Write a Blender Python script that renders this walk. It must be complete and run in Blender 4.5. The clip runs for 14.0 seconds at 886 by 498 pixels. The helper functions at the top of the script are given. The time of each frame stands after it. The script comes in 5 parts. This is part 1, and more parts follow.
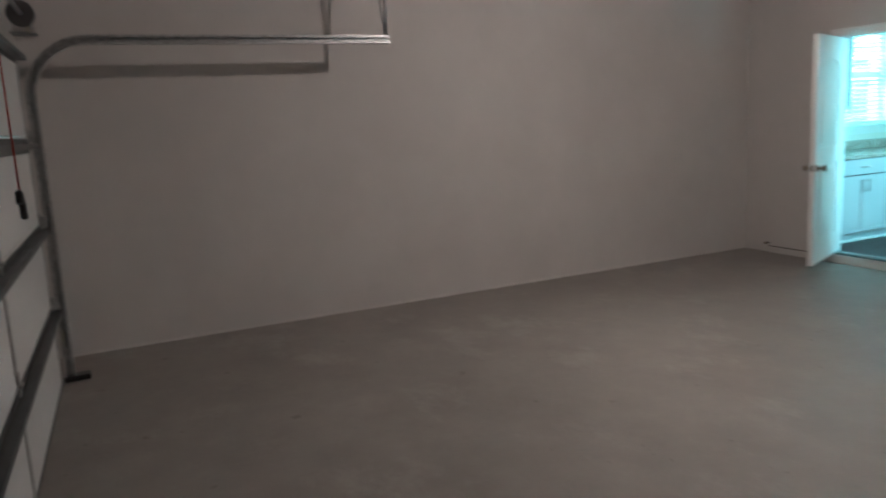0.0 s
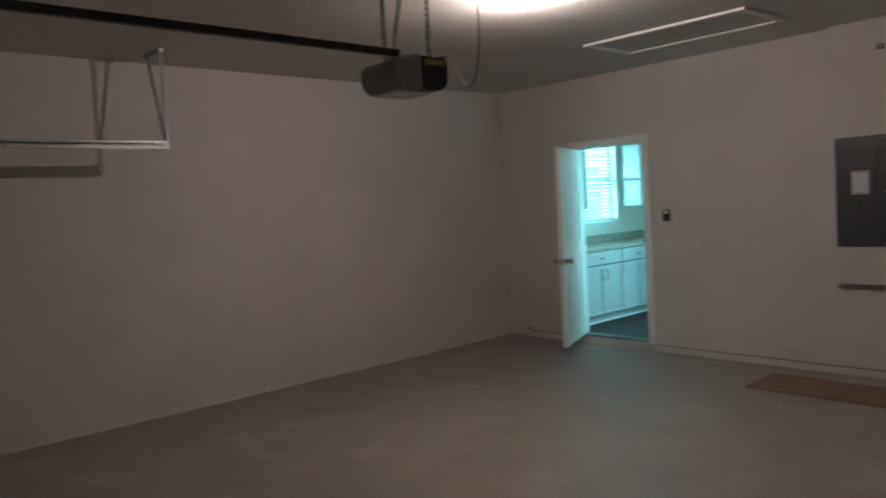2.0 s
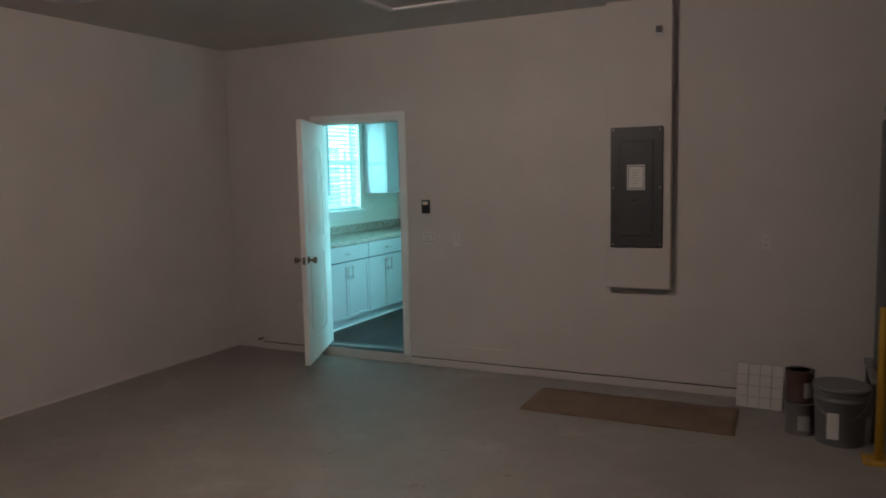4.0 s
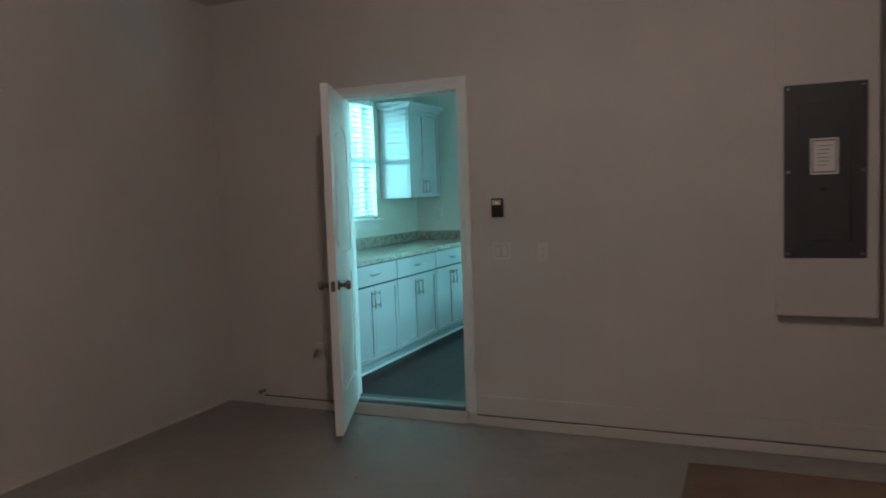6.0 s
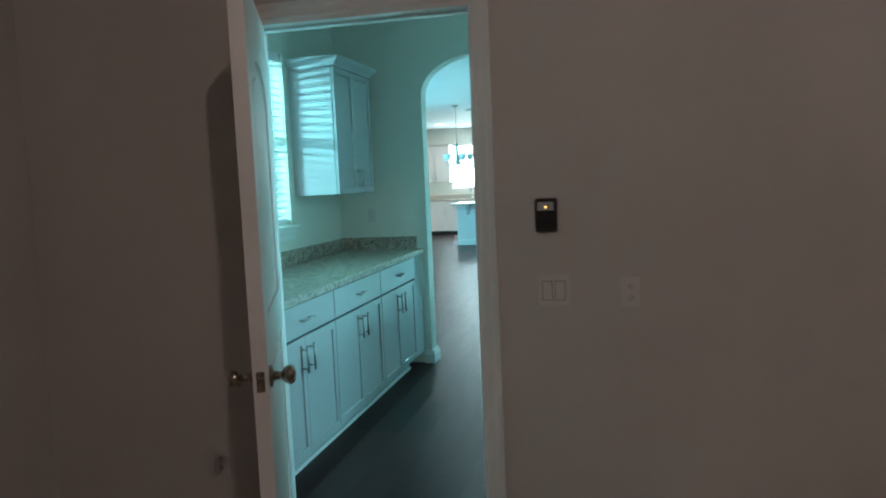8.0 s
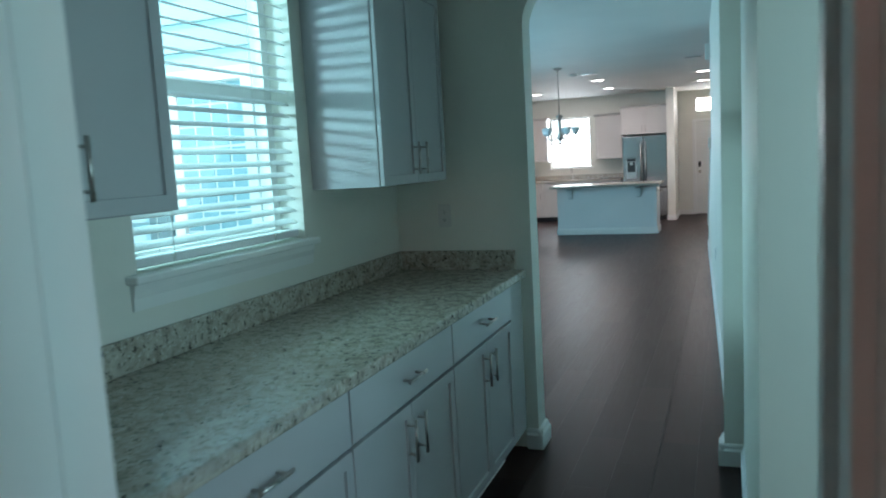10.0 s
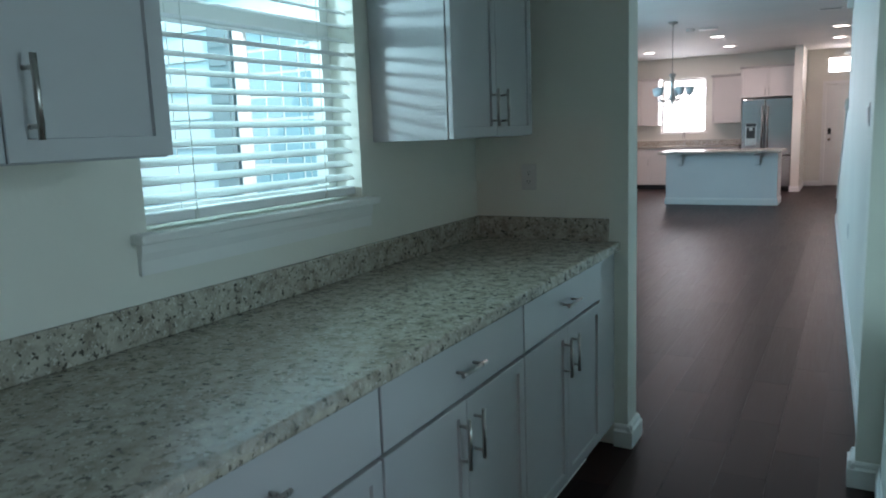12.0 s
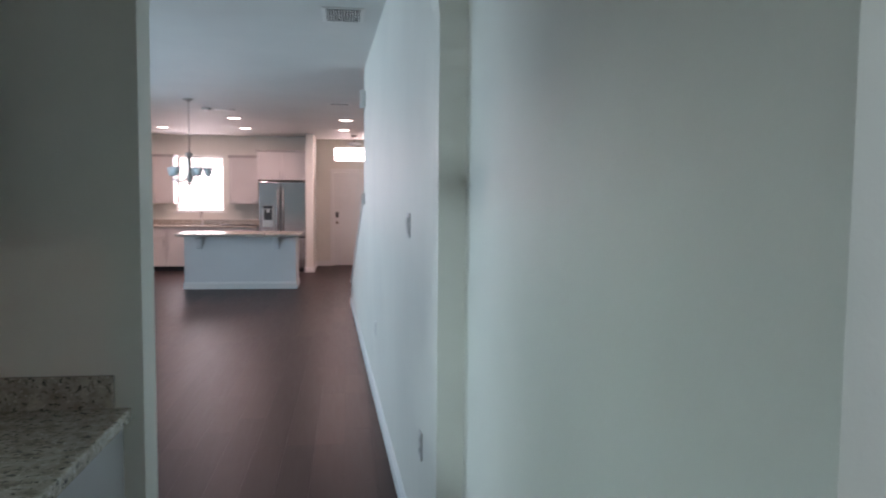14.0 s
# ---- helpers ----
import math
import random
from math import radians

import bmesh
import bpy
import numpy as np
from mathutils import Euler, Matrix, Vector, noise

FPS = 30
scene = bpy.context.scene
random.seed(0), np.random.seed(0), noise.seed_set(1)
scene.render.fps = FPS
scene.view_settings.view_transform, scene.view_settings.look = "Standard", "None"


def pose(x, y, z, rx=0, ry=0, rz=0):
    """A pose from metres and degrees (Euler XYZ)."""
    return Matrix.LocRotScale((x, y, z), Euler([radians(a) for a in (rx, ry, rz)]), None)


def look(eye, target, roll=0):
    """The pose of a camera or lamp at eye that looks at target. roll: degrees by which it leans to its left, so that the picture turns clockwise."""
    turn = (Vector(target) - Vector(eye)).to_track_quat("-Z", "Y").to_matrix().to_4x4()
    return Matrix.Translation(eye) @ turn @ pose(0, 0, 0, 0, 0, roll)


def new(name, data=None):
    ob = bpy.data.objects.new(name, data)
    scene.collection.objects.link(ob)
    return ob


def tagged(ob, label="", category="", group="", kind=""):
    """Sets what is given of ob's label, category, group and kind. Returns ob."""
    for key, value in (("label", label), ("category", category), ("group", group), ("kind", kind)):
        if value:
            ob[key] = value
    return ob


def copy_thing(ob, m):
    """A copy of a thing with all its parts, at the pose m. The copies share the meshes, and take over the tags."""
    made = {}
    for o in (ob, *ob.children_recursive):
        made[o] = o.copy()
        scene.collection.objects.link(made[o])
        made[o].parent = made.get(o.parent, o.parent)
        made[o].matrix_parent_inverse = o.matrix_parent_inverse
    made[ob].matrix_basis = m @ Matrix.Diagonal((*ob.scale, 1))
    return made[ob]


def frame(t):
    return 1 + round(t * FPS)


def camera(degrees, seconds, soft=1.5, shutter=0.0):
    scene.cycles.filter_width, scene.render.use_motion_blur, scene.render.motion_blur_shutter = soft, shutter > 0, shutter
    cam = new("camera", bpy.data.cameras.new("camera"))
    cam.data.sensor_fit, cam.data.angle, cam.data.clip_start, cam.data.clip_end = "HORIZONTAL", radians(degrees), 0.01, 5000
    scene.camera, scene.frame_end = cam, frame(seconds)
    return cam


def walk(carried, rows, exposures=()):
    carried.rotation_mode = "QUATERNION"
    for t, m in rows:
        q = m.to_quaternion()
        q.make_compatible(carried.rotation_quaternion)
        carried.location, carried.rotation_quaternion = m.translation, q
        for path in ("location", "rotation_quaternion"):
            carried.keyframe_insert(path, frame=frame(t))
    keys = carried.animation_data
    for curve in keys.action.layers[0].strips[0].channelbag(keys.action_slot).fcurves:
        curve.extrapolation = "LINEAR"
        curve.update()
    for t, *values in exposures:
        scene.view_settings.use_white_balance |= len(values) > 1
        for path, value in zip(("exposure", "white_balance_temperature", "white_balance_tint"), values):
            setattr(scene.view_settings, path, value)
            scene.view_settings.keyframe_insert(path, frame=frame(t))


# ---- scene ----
cam = camera(61.7, 14.0, soft=1.9, shutter=0.5)
PATH = [
    (0, (4.456, -6.528, 1.476), (2.672, -5.691, 1.136), -3.0),
    (0.5, (4.459, -6.77, 1.503), (2.809, -5.692, 1.165), -2.4),
    (1, (4.407, -6.833, 1.547), (2.811, -5.653, 1.303), -3.4),
    (1.5, (4.514, -6.781, 1.587), (2.975, -5.515, 1.413), -4.0),
    (2, (4.619, -6.71, 1.549), (3.151, -5.357, 1.426), -3.2),
    (2.5, (4.457, -6.531, 1.52), (3.247, -4.944, 1.393), -1.2),
    (3, (4.194, -6.364, 1.56), (3.2, -4.636, 1.393), -0.4),
    (3.5, (3.924, -6.052, 1.586), (3.009, -4.285, 1.383), -0.8),
    (6, (2.201, -4.408, 1.402), (1.41, -2.577, 1.254), -2.0),
    (6.5, (1.811, -4.004, 1.423), (0.976, -2.193, 1.273), -1.5),
    (7, (1.489, -3.579, 1.417), (0.787, -1.718, 1.211), -1.0),
    (7.5, (1.199, -3.113, 1.44), (0.581, -1.222, 1.236), -1.3),
    (8, (0.953, -2.658, 1.449), (0.474, -0.725, 1.261), -2.5),
    (10.5, (0.310, -0.317, 1.457), (-0.432, 1.525, 1.219), -3.3),
    (11, (0.375, -0.238, 1.451), (-0.334, 1.615, 1.201), -4.0),
    (11.5, (0.374, -0.226, 1.413), (-0.550, 1.525, 1.122), -2.2),
    (12, (0.267, -0.155, 1.406), (-0.694, 1.57, 1.092), -2.1),
    (12.5, (0.138, 0.014, 1.446), (-0.486, 1.894, 1.173), -1.0),
    (13, (0.08, 0.266, 1.467), (-0.13, 2.243, 1.25), -0.4),
    (13.5, (0.088, 0.56, 1.534), (0.154, 2.554, 1.391), 0.2),
    (14, (0.049, 0.675, 1.546), (0.3, 2.654, 1.404), 0.5),
]
walk(cam, [(t, look(eye, target, roll)) for t, eye, target, roll in PATH],
     [(0.0, 2.66, 4800, -24), (1.5, 2.10, 5000, -23), (3.0, 1.94, 5200, -22), (6.0, 1.74, 5300, -18), (8.2, 1.36, 5300, -18),
      (10.4, 0.44, 6350, 13), (11.2, 0.44, 6450, 16), (12.0, 0.45, 6700, 23), (13.0, 0.5, 7100, 35), (14.0, 0.47, 7500, 42)])

# ---- light and world ----
world = bpy.data.worlds.new("world")
scene.world = world
world.use_nodes = True
wn = world.node_tree.nodes
sky = wn.new("ShaderNodeTexSky")
sky.sky_type = "NISHITA"
sky.sun_disc = False
sky.sun_elevation, sky.sun_rotation = radians(53), radians(115)
world.node_tree.links.new(sky.outputs[0], wn["Background"].inputs[0])
wn["Background"].inputs[1].default_value = 0.15


def lamp(name, kind, energy, color, m, **settings):
    data = bpy.data.lights.new(name, kind)
    data.energy, data.color = energy, color
    for key, value in settings.items():
        if key == "size":
            data.size = value
        elif key == "size_y":
            data.shape, data.size_y = "RECTANGLE", value
        elif key == "radius":
            data.shadow_soft_size = value
        elif key == "angle":
            data.angle = value
    ob = new(name, data)
    ob.matrix_world = m
    return ob


lamp("sun", "SUN", 4.0, (1.0, 0.95, 0.88), look((0, 0, 0), (-0.75, 0.35, -1.1)), angle=0.009)
# daylight from the sky over the window and in the window openings
lamp("pantry_sky_daylight", "AREA", 42, (0.44, 0.93, 0.95), look((-3.0, 1.2, 3.0), (-1.2, 1.6, 1.6)), size=2.4, size_y=0.7)
lamp("pantry_low_sky_daylight", "AREA", 50, (0.50, 0.92, 1.0), look((-3.3, -0.1, 1.95), (-1.1, 1.9, 1.75)), size=0.7, size_y=0.14)
# added light from the right, through an assumed window out of view
lamp("alcove_side_daylight", "AREA", 9.5, (0.46, 0.84, 0.95), look((1.70, 0.68, 1.5), (-1.0, 0.9, 1.2)), size=0.7, size_y=1.0)
lamp("kitchen_window_daylight", "AREA", 20, (0.84, 0.93, 1.0), look((-3.0, 16.72, 1.75), (-2.6, 10, 1.0)), size=0.92, size_y=1.15)
lamp("transom_daylight", "AREA", 7, (1.0, 0.95, 0.92), look((0.15, 17.24, 2.45), (0.0, 12, 1.5)), size=0.9, size_y=0.3)
# added light for living room and island, from an assumed unseen window
lamp("living_side_daylight", "AREA", 115, (0.38, 0.80, 1.0), look((-4.45, 7.5, 1.5), (0.3, 7.9, 1.0)), size=4.8, size_y=2.0)
lamp("garage_bulb_light", "POINT", 21.5, (1.0, 0.625, 0.55), Matrix.Translation((1.52, -3.05, 2.72)), radius=0.04)
for x, y in ((-3.33, 14.85), (-1.77, 12.93), (-1.84, 14.76), (0.0, 12.93), (-0.055, 14.73)):
    lamp("recessed_light_glow", "AREA", 10, (1.0, 0.82, 0.79), look((x, y, 2.748), (x, y, 0)), size=0.13)


# ---- materials ----
def mat(name, color, rough=0.6, metal=0.0, coat=0.0):
    m = bpy.data.materials.new(name)
    m.use_nodes = True
    b = m.node_tree.nodes["Principled BSDF"]
    b.inputs["Base Color"].default_value = (*color, 1)
    b.inputs["Roughness"].default_value = rough
    b.inputs["Metallic"].default_value = metal
    b.inputs["Coat Weight"].default_value = coat
    return m


def coords(m, scale=(1, 1, 1), space="Object"):
    n, l = m.node_tree.nodes, m.node_tree.links
    t = n.new("ShaderNodeTexCoord")
    g = n.new("ShaderNodeMapping")
    g.inputs["Scale"].default_value = scale
    l.new(t.outputs[space], g.inputs[0])
    return g.outputs[0]


def noise_node(m, vec, scale, detail=4, rough=0.6):
    n = m.node_tree.nodes.new("ShaderNodeTexNoise")
    n.inputs["Scale"].default_value, n.inputs["Detail"].default_value = scale, detail
    n.inputs["Roughness"].default_value = rough
    m.node_tree.links.new(vec, n.inputs["Vector"])
    return n.outputs["Fac"]


def ramp(m, fac, stops):
    r = m.node_tree.nodes.new("ShaderNodeValToRGB")
    m.node_tree.links.new(fac, r.inputs[0])
    e = r.color_ramp.elements
    while len(e) < len(stops):
        e.new(0.5)
    for el, (p, c) in zip(e, stops):
        el.position, el.color = p, (*c, 1)
    return r.outputs[0]


def mix(m, fac, a, b, mode="MIX"):
    x = m.node_tree.nodes.new("ShaderNodeMix")
    x.data_type, x.blend_type = "RGBA", mode
    for socket, value in ((x.inputs[0], fac), (x.inputs[6], a), (x.inputs[7], b)):
        if isinstance(value, (int, float)):
            socket.default_value = value
        elif isinstance(value, tuple):
            socket.default_value = (*value, 1)
        else:
            m.node_tree.links.new(value, socket)
    return x.outputs[2]


def to_color(m, out):
    m.node_tree.links.new(out, m.node_tree.nodes["Principled BSDF"].inputs["Base Color"])


def to_rough(m, out, low, high):
    r = m.node_tree.nodes.new("ShaderNodeMapRange")
    r.inputs["To Min"].default_value, r.inputs["To Max"].default_value = low, high
    m.node_tree.links.new(out, r.inputs[0])
    m.node_tree.links.new(r.outputs[0], m.node_tree.nodes["Principled BSDF"].inputs["Roughness"])


def to_bump(m, out, strength=0.2, distance=0.002):
    b = m.node_tree.nodes.new("ShaderNodeBump")
    b.inputs["Strength"].default_value, b.inputs["Distance"].default_value = strength, distance
    m.node_tree.links.new(out, b.inputs["Height"])
    m.node_tree.links.new(b.outputs[0], m.node_tree.nodes["Principled BSDF"].inputs["Normal"])


def painted(name, color, rough=0.7, vary=0.05, bump=0.15, grain=140):
    """Painted plaster or wood: faint cloudy tone, fine roller texture."""
    m = mat(name, color, rough)
    v = coords(m)
    big = noise_node(m, v, 1.3, 3)
    dark = tuple(c * (1 - vary * 2) for c in color)
    light = tuple(min(1, c * (1 + vary)) for c in color)
    to_color(m, ramp(m, big, [(0.3, dark), (0.7, light)]))
    fine = noise_node(m, v, grain, 3)
    to_rough(m, big, rough - 0.06, rough + 0.06)
    to_bump(m, fine, bump, 0.0015)
    return m


def speckled_granite(name):
    m = mat(name, (0.6, 0.57, 0.5), 0.16)
    v = coords(m)
    a = noise_node(m, v, 22, 5, 0.65)
    base = ramp(m, a, [(0.34, (0.25, 0.215, 0.175)), (0.45, (0.37, 0.33, 0.275)), (0.62, (0.49, 0.445, 0.38))])
    b = noise_node(m, v, 62, 2, 0.58)
    spots = ramp(m, b, [(0.385, (0.92, 0.92, 0.92)), (0.428, (0, 0, 0))])
    c = noise_node(m, coords(m, (1, 1, 1)), 26, 3, 0.6)
    patches = ramp(m, c, [(0.40, (0.30, 0.30, 0.30)), (0.56, (1, 1, 1))])
    f = mix(m, 1.0, spots, patches, "MULTIPLY")
    col = mix(m, f, base, (0.055, 0.045, 0.037))
    d = noise_node(m, v, 90, 2)
    col = mix(m, ramp(m, d, [(0.60, (0, 0, 0)), (0.66, (0.8, 0.8, 0.8))]), col, (0.62, 0.58, 0.52))
    to_color(m, col)
    to_rough(m, a, 0.16, 0.30)
    return m


def concrete(name):
    m = mat(name, (0.36, 0.34, 0.31), 0.75)
    v = coords(m)
    big = noise_node(m, v, 0.7, 5, 0.6)
    mid = noise_node(m, v, 3.5, 6, 0.65)
    col = mix(m, 0.5, ramp(m, big, [(0.3, (0.20, 0.18, 0.16)), (0.7, (0.335, 0.305, 0.275))]), ramp(m, mid, [(0.3, (0.215, 0.195, 0.175)), (0.72, (0.35, 0.32, 0.29))]))
    sp = noise_node(m, v, 8, 2)
    col = mix(m, ramp(m, sp, [(0.70, (0, 0, 0)), (0.76, (0.5, 0.5, 0.5))]), col, (0.14, 0.12, 0.105))
    smear = noise_node(m, coords(m, (0.9, 1.2, 1)), 1.3, 6, 0.7)
    col = mix(m, ramp(m, smear, [(0.55, (0, 0, 0)), (0.72, (0.55, 0.55, 0.55))]), col, (0.42, 0.39, 0.36))
    to_color(m, col)
    to_rough(m, mid, 0.42, 0.75)
    to_bump(m, noise_node(m, v, 60, 6), 0.25, 0.002)
    return m


def plank_wood(name):
    m = mat(name, (0.07, 0.05, 0.045), 0.3)
    n, l = m.node_tree.nodes, m.node_tree.links
    info = n.new("ShaderNodeObjectInfo")
    isl = n.new("ShaderNodeNewGeometry")
    add = n.new("ShaderNodeMath")
    add.operation = "ADD"
    l.new(info.outputs["Random"], add.inputs[0])
    l.new(isl.outputs["Random Per Island"], add.inputs[1])
    fr = n.new("ShaderNodeMath")
    fr.operation = "FRACT"
    l.new(add.outputs[0], fr.inputs[0])
    tone = ramp(m, fr.outputs[0], [(0.0, (0.019, 0.0095, 0.0095)), (0.5, (0.028, 0.0140, 0.0135)), (1.0, (0.043, 0.022, 0.020))])
    grain = noise_node(m, coords(m, (46, 1.3, 46)), 1.6, 7, 0.7)
    col = mix(m, 0.6, tone, ramp(m, grain, [(0.3, (0.35, 0.35, 0.35)), (0.7, (1.2, 1.15, 1.1))]), "MULTIPLY")
    to_color(m, col)
    m.node_tree.nodes["Principled BSDF"].inputs["Specular IOR Level"].default_value = 0.13
    to_rough(m, grain, 0.26, 0.52)
    to_bump(m, grain, 0.22, 0.001)
    return m


def steel(name, color=(0.55, 0.55, 0.55), rough=0.32, streak=(2, 2, 180)):
    m = mat(name, color, rough, 1.0)
    g = noise_node(m, coords(m, streak), 2.0, 3)
    to_rough(m, g, rough - 0.08, rough + 0.1)
    return m


def galvanised(name):
    m = mat(name, (0.45, 0.45, 0.44), 0.45, 0.85)
    g = noise_node(m, coords(m), 24, 3)
    to_color(m, ramp(m, g, [(0.3, (0.33, 0.33, 0.32)), (0.7, (0.52, 0.52, 0.51))]))
    to_rough(m, g, 0.35, 0.55)
    return m


def card_board(name):
    m = mat(name, (0.30, 0.19, 0.11), 0.85)
    v = coords(m)
    a = noise_node(m, v, 2.5, 4)
    to_color(m, ramp(m, a, [(0.3, (0.150, 0.105, 0.072)), (0.7, (0.215, 0.155, 0.108))]))
    to_bump(m, noise_node(m, coords(m, (6, 120, 6)), 1.5, 2), 0.2, 0.001)
    return m


def glowing(name, color, strength):
    m = bpy.data.materials.new(name)
    m.use_nodes = True
    b = m.node_tree.nodes["Principled BSDF"]
    b.inputs["Base Color"].default_value = (*color, 1)
    b.inputs["Emission Color"].default_value = (*color, 1)
    b.inputs["Emission Strength"].default_value = strength
    return m


def clear_glass(name, rough=0.0):
    m = mat(name, (1, 1, 1), rough)
    b = m.node_tree.nodes["Principled BSDF"]
    b.inputs["Transmission Weight"].default_value = 1.0
    b.inputs["IOR"].default_value = 1.03
    return m


M_GWALL = painted("garage_wall_paint", (0.60, 0.57, 0.54), 0.72, 0.03, 0.35, 60)
M_GCEIL = painted("garage_ceiling_paint", (0.57, 0.545, 0.52), 0.6, 0.03, 0.35, 45)
M_WALL = painted("house_wall_paint", (0.75, 0.73, 0.665), 0.5, 0.03, 0.3, 70)
M_CEIL = painted("house_ceiling_paint", (0.72, 0.71, 0.69), 0.7, 0.02, 0.3, 60)
M_TRIM = painted("white_trim_paint", (0.80, 0.79, 0.77), 0.35, 0.02, 0.05, 90)
M_DOOR = painted("white_door_paint", (0.80, 0.79, 0.77), 0.38, 0.02, 0.06, 70)
M_CAB = painted("light_grey_cabinet_paint", (0.47, 0.47, 0.485), 0.20, 0.02, 0.04, 30)
M_CAB.node_tree.nodes["Principled BSDF"].inputs["Coat Weight"].default_value = 0.25
M_CAB.node_tree.nodes["Principled BSDF"].inputs["Coat Roughness"].default_value = 0.12
# near-black stands in for shade in gaps and recesses
M_SHADOWGAP = mat("dark_recess_shade", (0.03, 0.03, 0.035), 0.8)
M_GRANITE = speckled_granite("speckled_granite")
M_CONCRETE = concrete("concrete_slab")
M_PLANK = plank_wood("dark_wood_plank")
M_JOINT = mat("dark_floor_joint", (0.012, 0.009, 0.008), 0.7)
M_STEEL = steel("brushed_stainless_steel", (0.36, 0.35, 0.35), 0.20, (150, 150, 2))
M_NICKEL = steel("brushed_nickel", (0.46, 0.44, 0.42), 0.28, (90, 90, 4))
M_KNOB = steel("aged_nickel_knob", (0.36, 0.30, 0.24), 0.25, (40, 40, 40))
M_GALV = galvanised("galvanised_steel")
M_DARKSTEEL = steel("dark_steel_strut", (0.16, 0.16, 0.16), 0.45, (3, 3, 3))
M_GDOOR = painted("garage_door_steel_paint", (0.72, 0.72, 0.70), 0.5, 0.03, 0.1, 50)
M_CARD = card_board("brown_cardboard")
M_BLACK = mat("black_plastic", (0.015, 0.015, 0.016), 0.35)
M_RAILBLACK = mat("black_painted_rail", (0.012, 0.012, 0.012), 0.4)
M_GREYPLASTIC = painted("grey_plastic_housing", (0.26, 0.24, 0.225), 0.42, 0.03, 0.05, 120)
M_DISPLAY = mat("grey_display", (0.5, 0.5, 0.49), 0.3)
M_PANELGREY = painted("grey_panel_enamel", (0.050, 0.053, 0.054), 0.42, 0.04, 0.06, 120)
M_HEATER = painted("grey_heater_enamel", (0.105, 0.112, 0.118), 0.4, 0.04, 0.05, 60)
M_PAPER = painted("white_paper", (0.75, 0.74, 0.72), 0.8, 0.02, 0.05, 200)
M_INK = mat("grey_print", (0.20, 0.19, 0.19), 0.8)
M_DARKINK = mat("black_print", (0.02, 0.02, 0.02), 0.7)
M_ORANGE = mat("orange_label", (0.75, 0.28, 0.03), 0.6)
M_YELLOW = painted("yellow_post_paint", (0.50, 0.30, 0.03), 0.42, 0.05, 0.06, 60)
M_YLABEL = mat("yellow_label", (0.34, 0.31, 0.07), 0.6)
M_RED = mat("red_cord", (0.45, 0.03, 0.02), 0.6)
M_BUCKET = painted("grey_bucket_plastic", (0.19, 0.19, 0.19), 0.45, 0.05, 0.05, 40)
M_CANBROWN = painted("dark_brown_can_label", (0.060, 0.028, 0.020), 0.5, 0.06, 0.05, 40)
M_CANGREY = painted("grey_can_label", (0.17, 0.155, 0.15), 0.5, 0.06, 0.05, 40)
M_TILEWHITE = painted("white_tile_glaze", (0.66, 0.64, 0.61), 0.3, 0.03, 0.03, 40)
M_PLATE = mat("white_switch_plastic", (0.65, 0.625, 0.60), 0.35)
M_SLOT = mat("outlet_slot_dark", (0.02, 0.02, 0.02), 0.6)
M_BLIND = painted("white_blind_slat", (0.84, 0.84, 0.84), 0.4, 0.02, 0.03, 60)
# brown tone of the shade in thin grooves and seams
M_GAP = mat("brown_gap_shade", (0.10, 0.085, 0.075), 0.8)
M_GLASS = clear_glass("window_glass")
M_CORD = mat("white_blind_cord", (0.75, 0.75, 0.72), 0.7)
M_WIRE = mat("dark_grey_cable", (0.05, 0.045, 0.04), 0.5)
M_RECESS = glowing("recessed_light_lens", (1.0, 0.93, 0.88), 7.0)
M_BULB = glowing("bulb_glass", (1.0, 0.95, 0.9), 6.0)
M_LED = glowing("orange_led", (1.0, 0.45, 0.08), 0.9)
M_FROST = painted("frosted_glass_shade", (0.82, 0.85, 0.86), 0.35, 0.02, 0.02, 40)
M_FROST.node_tree.nodes["Principled BSDF"].inputs["Transmission Weight"].default_value = 0.3
M_SIDING = painted("pale_blue_siding", (0.42, 0.58, 0.62), 0.6, 0.03, 0.05, 40)
M_FARWIN = mat("neighbour_window_dark", (0.10, 0.14, 0.16), 0.15)
# pale blue puts the sky's reflection into the pane colour
M_WINGPANE = painted("sky_reflection_pane", (0.30, 0.46, 0.51), 0.2, 0.05, 0.02, 30)
M_SHUTTER = painted("grey_blue_shutter_paint", (0.17, 0.25, 0.27), 0.5, 0.05, 0.05, 40)
M_ROOF = painted("grey_shingle", (0.16, 0.16, 0.17), 0.9, 0.15, 0.3, 12)
M_GRASS = painted("lawn_ground", (0.09, 0.14, 0.05), 0.95, 0.3, 0.5, 25)
M_KCAB = painted("kitchen_cabinet_paint", (0.60, 0.57, 0.55), 0.42, 0.02, 0.05, 60)
M_ISLAND = painted("white_island_panel", (0.74, 0.74, 0.74), 0.45, 0.02, 0.05, 60)


# ---- mesh helpers ----
def box_into(bm, x0, x1, y0, y1, z0, z1, bevel=0.0, segments=1):
    m = Matrix.Translation(((x0 + x1) / 2, (y0 + y1) / 2, (z0 + z1) / 2)) @ Matrix.Diagonal((x1 - x0, y1 - y0, z1 - z0, 1))
    made = bmesh.ops.create_cube(bm, size=1, matrix=m)
    if bevel:
        edges = list({e for v in made["verts"] for e in v.link_edges})
        bmesh.ops.bevel(bm, geom=edges, offset=bevel, segments=segments, affect="EDGES", profile=0.5)


def box(x0, x1, y0, y1, z0, z1, bevel=0.0, segments=1):
    bm = bmesh.new()
    box_into(bm, x0, x1, y0, y1, z0, z1, bevel, segments)
    return bm


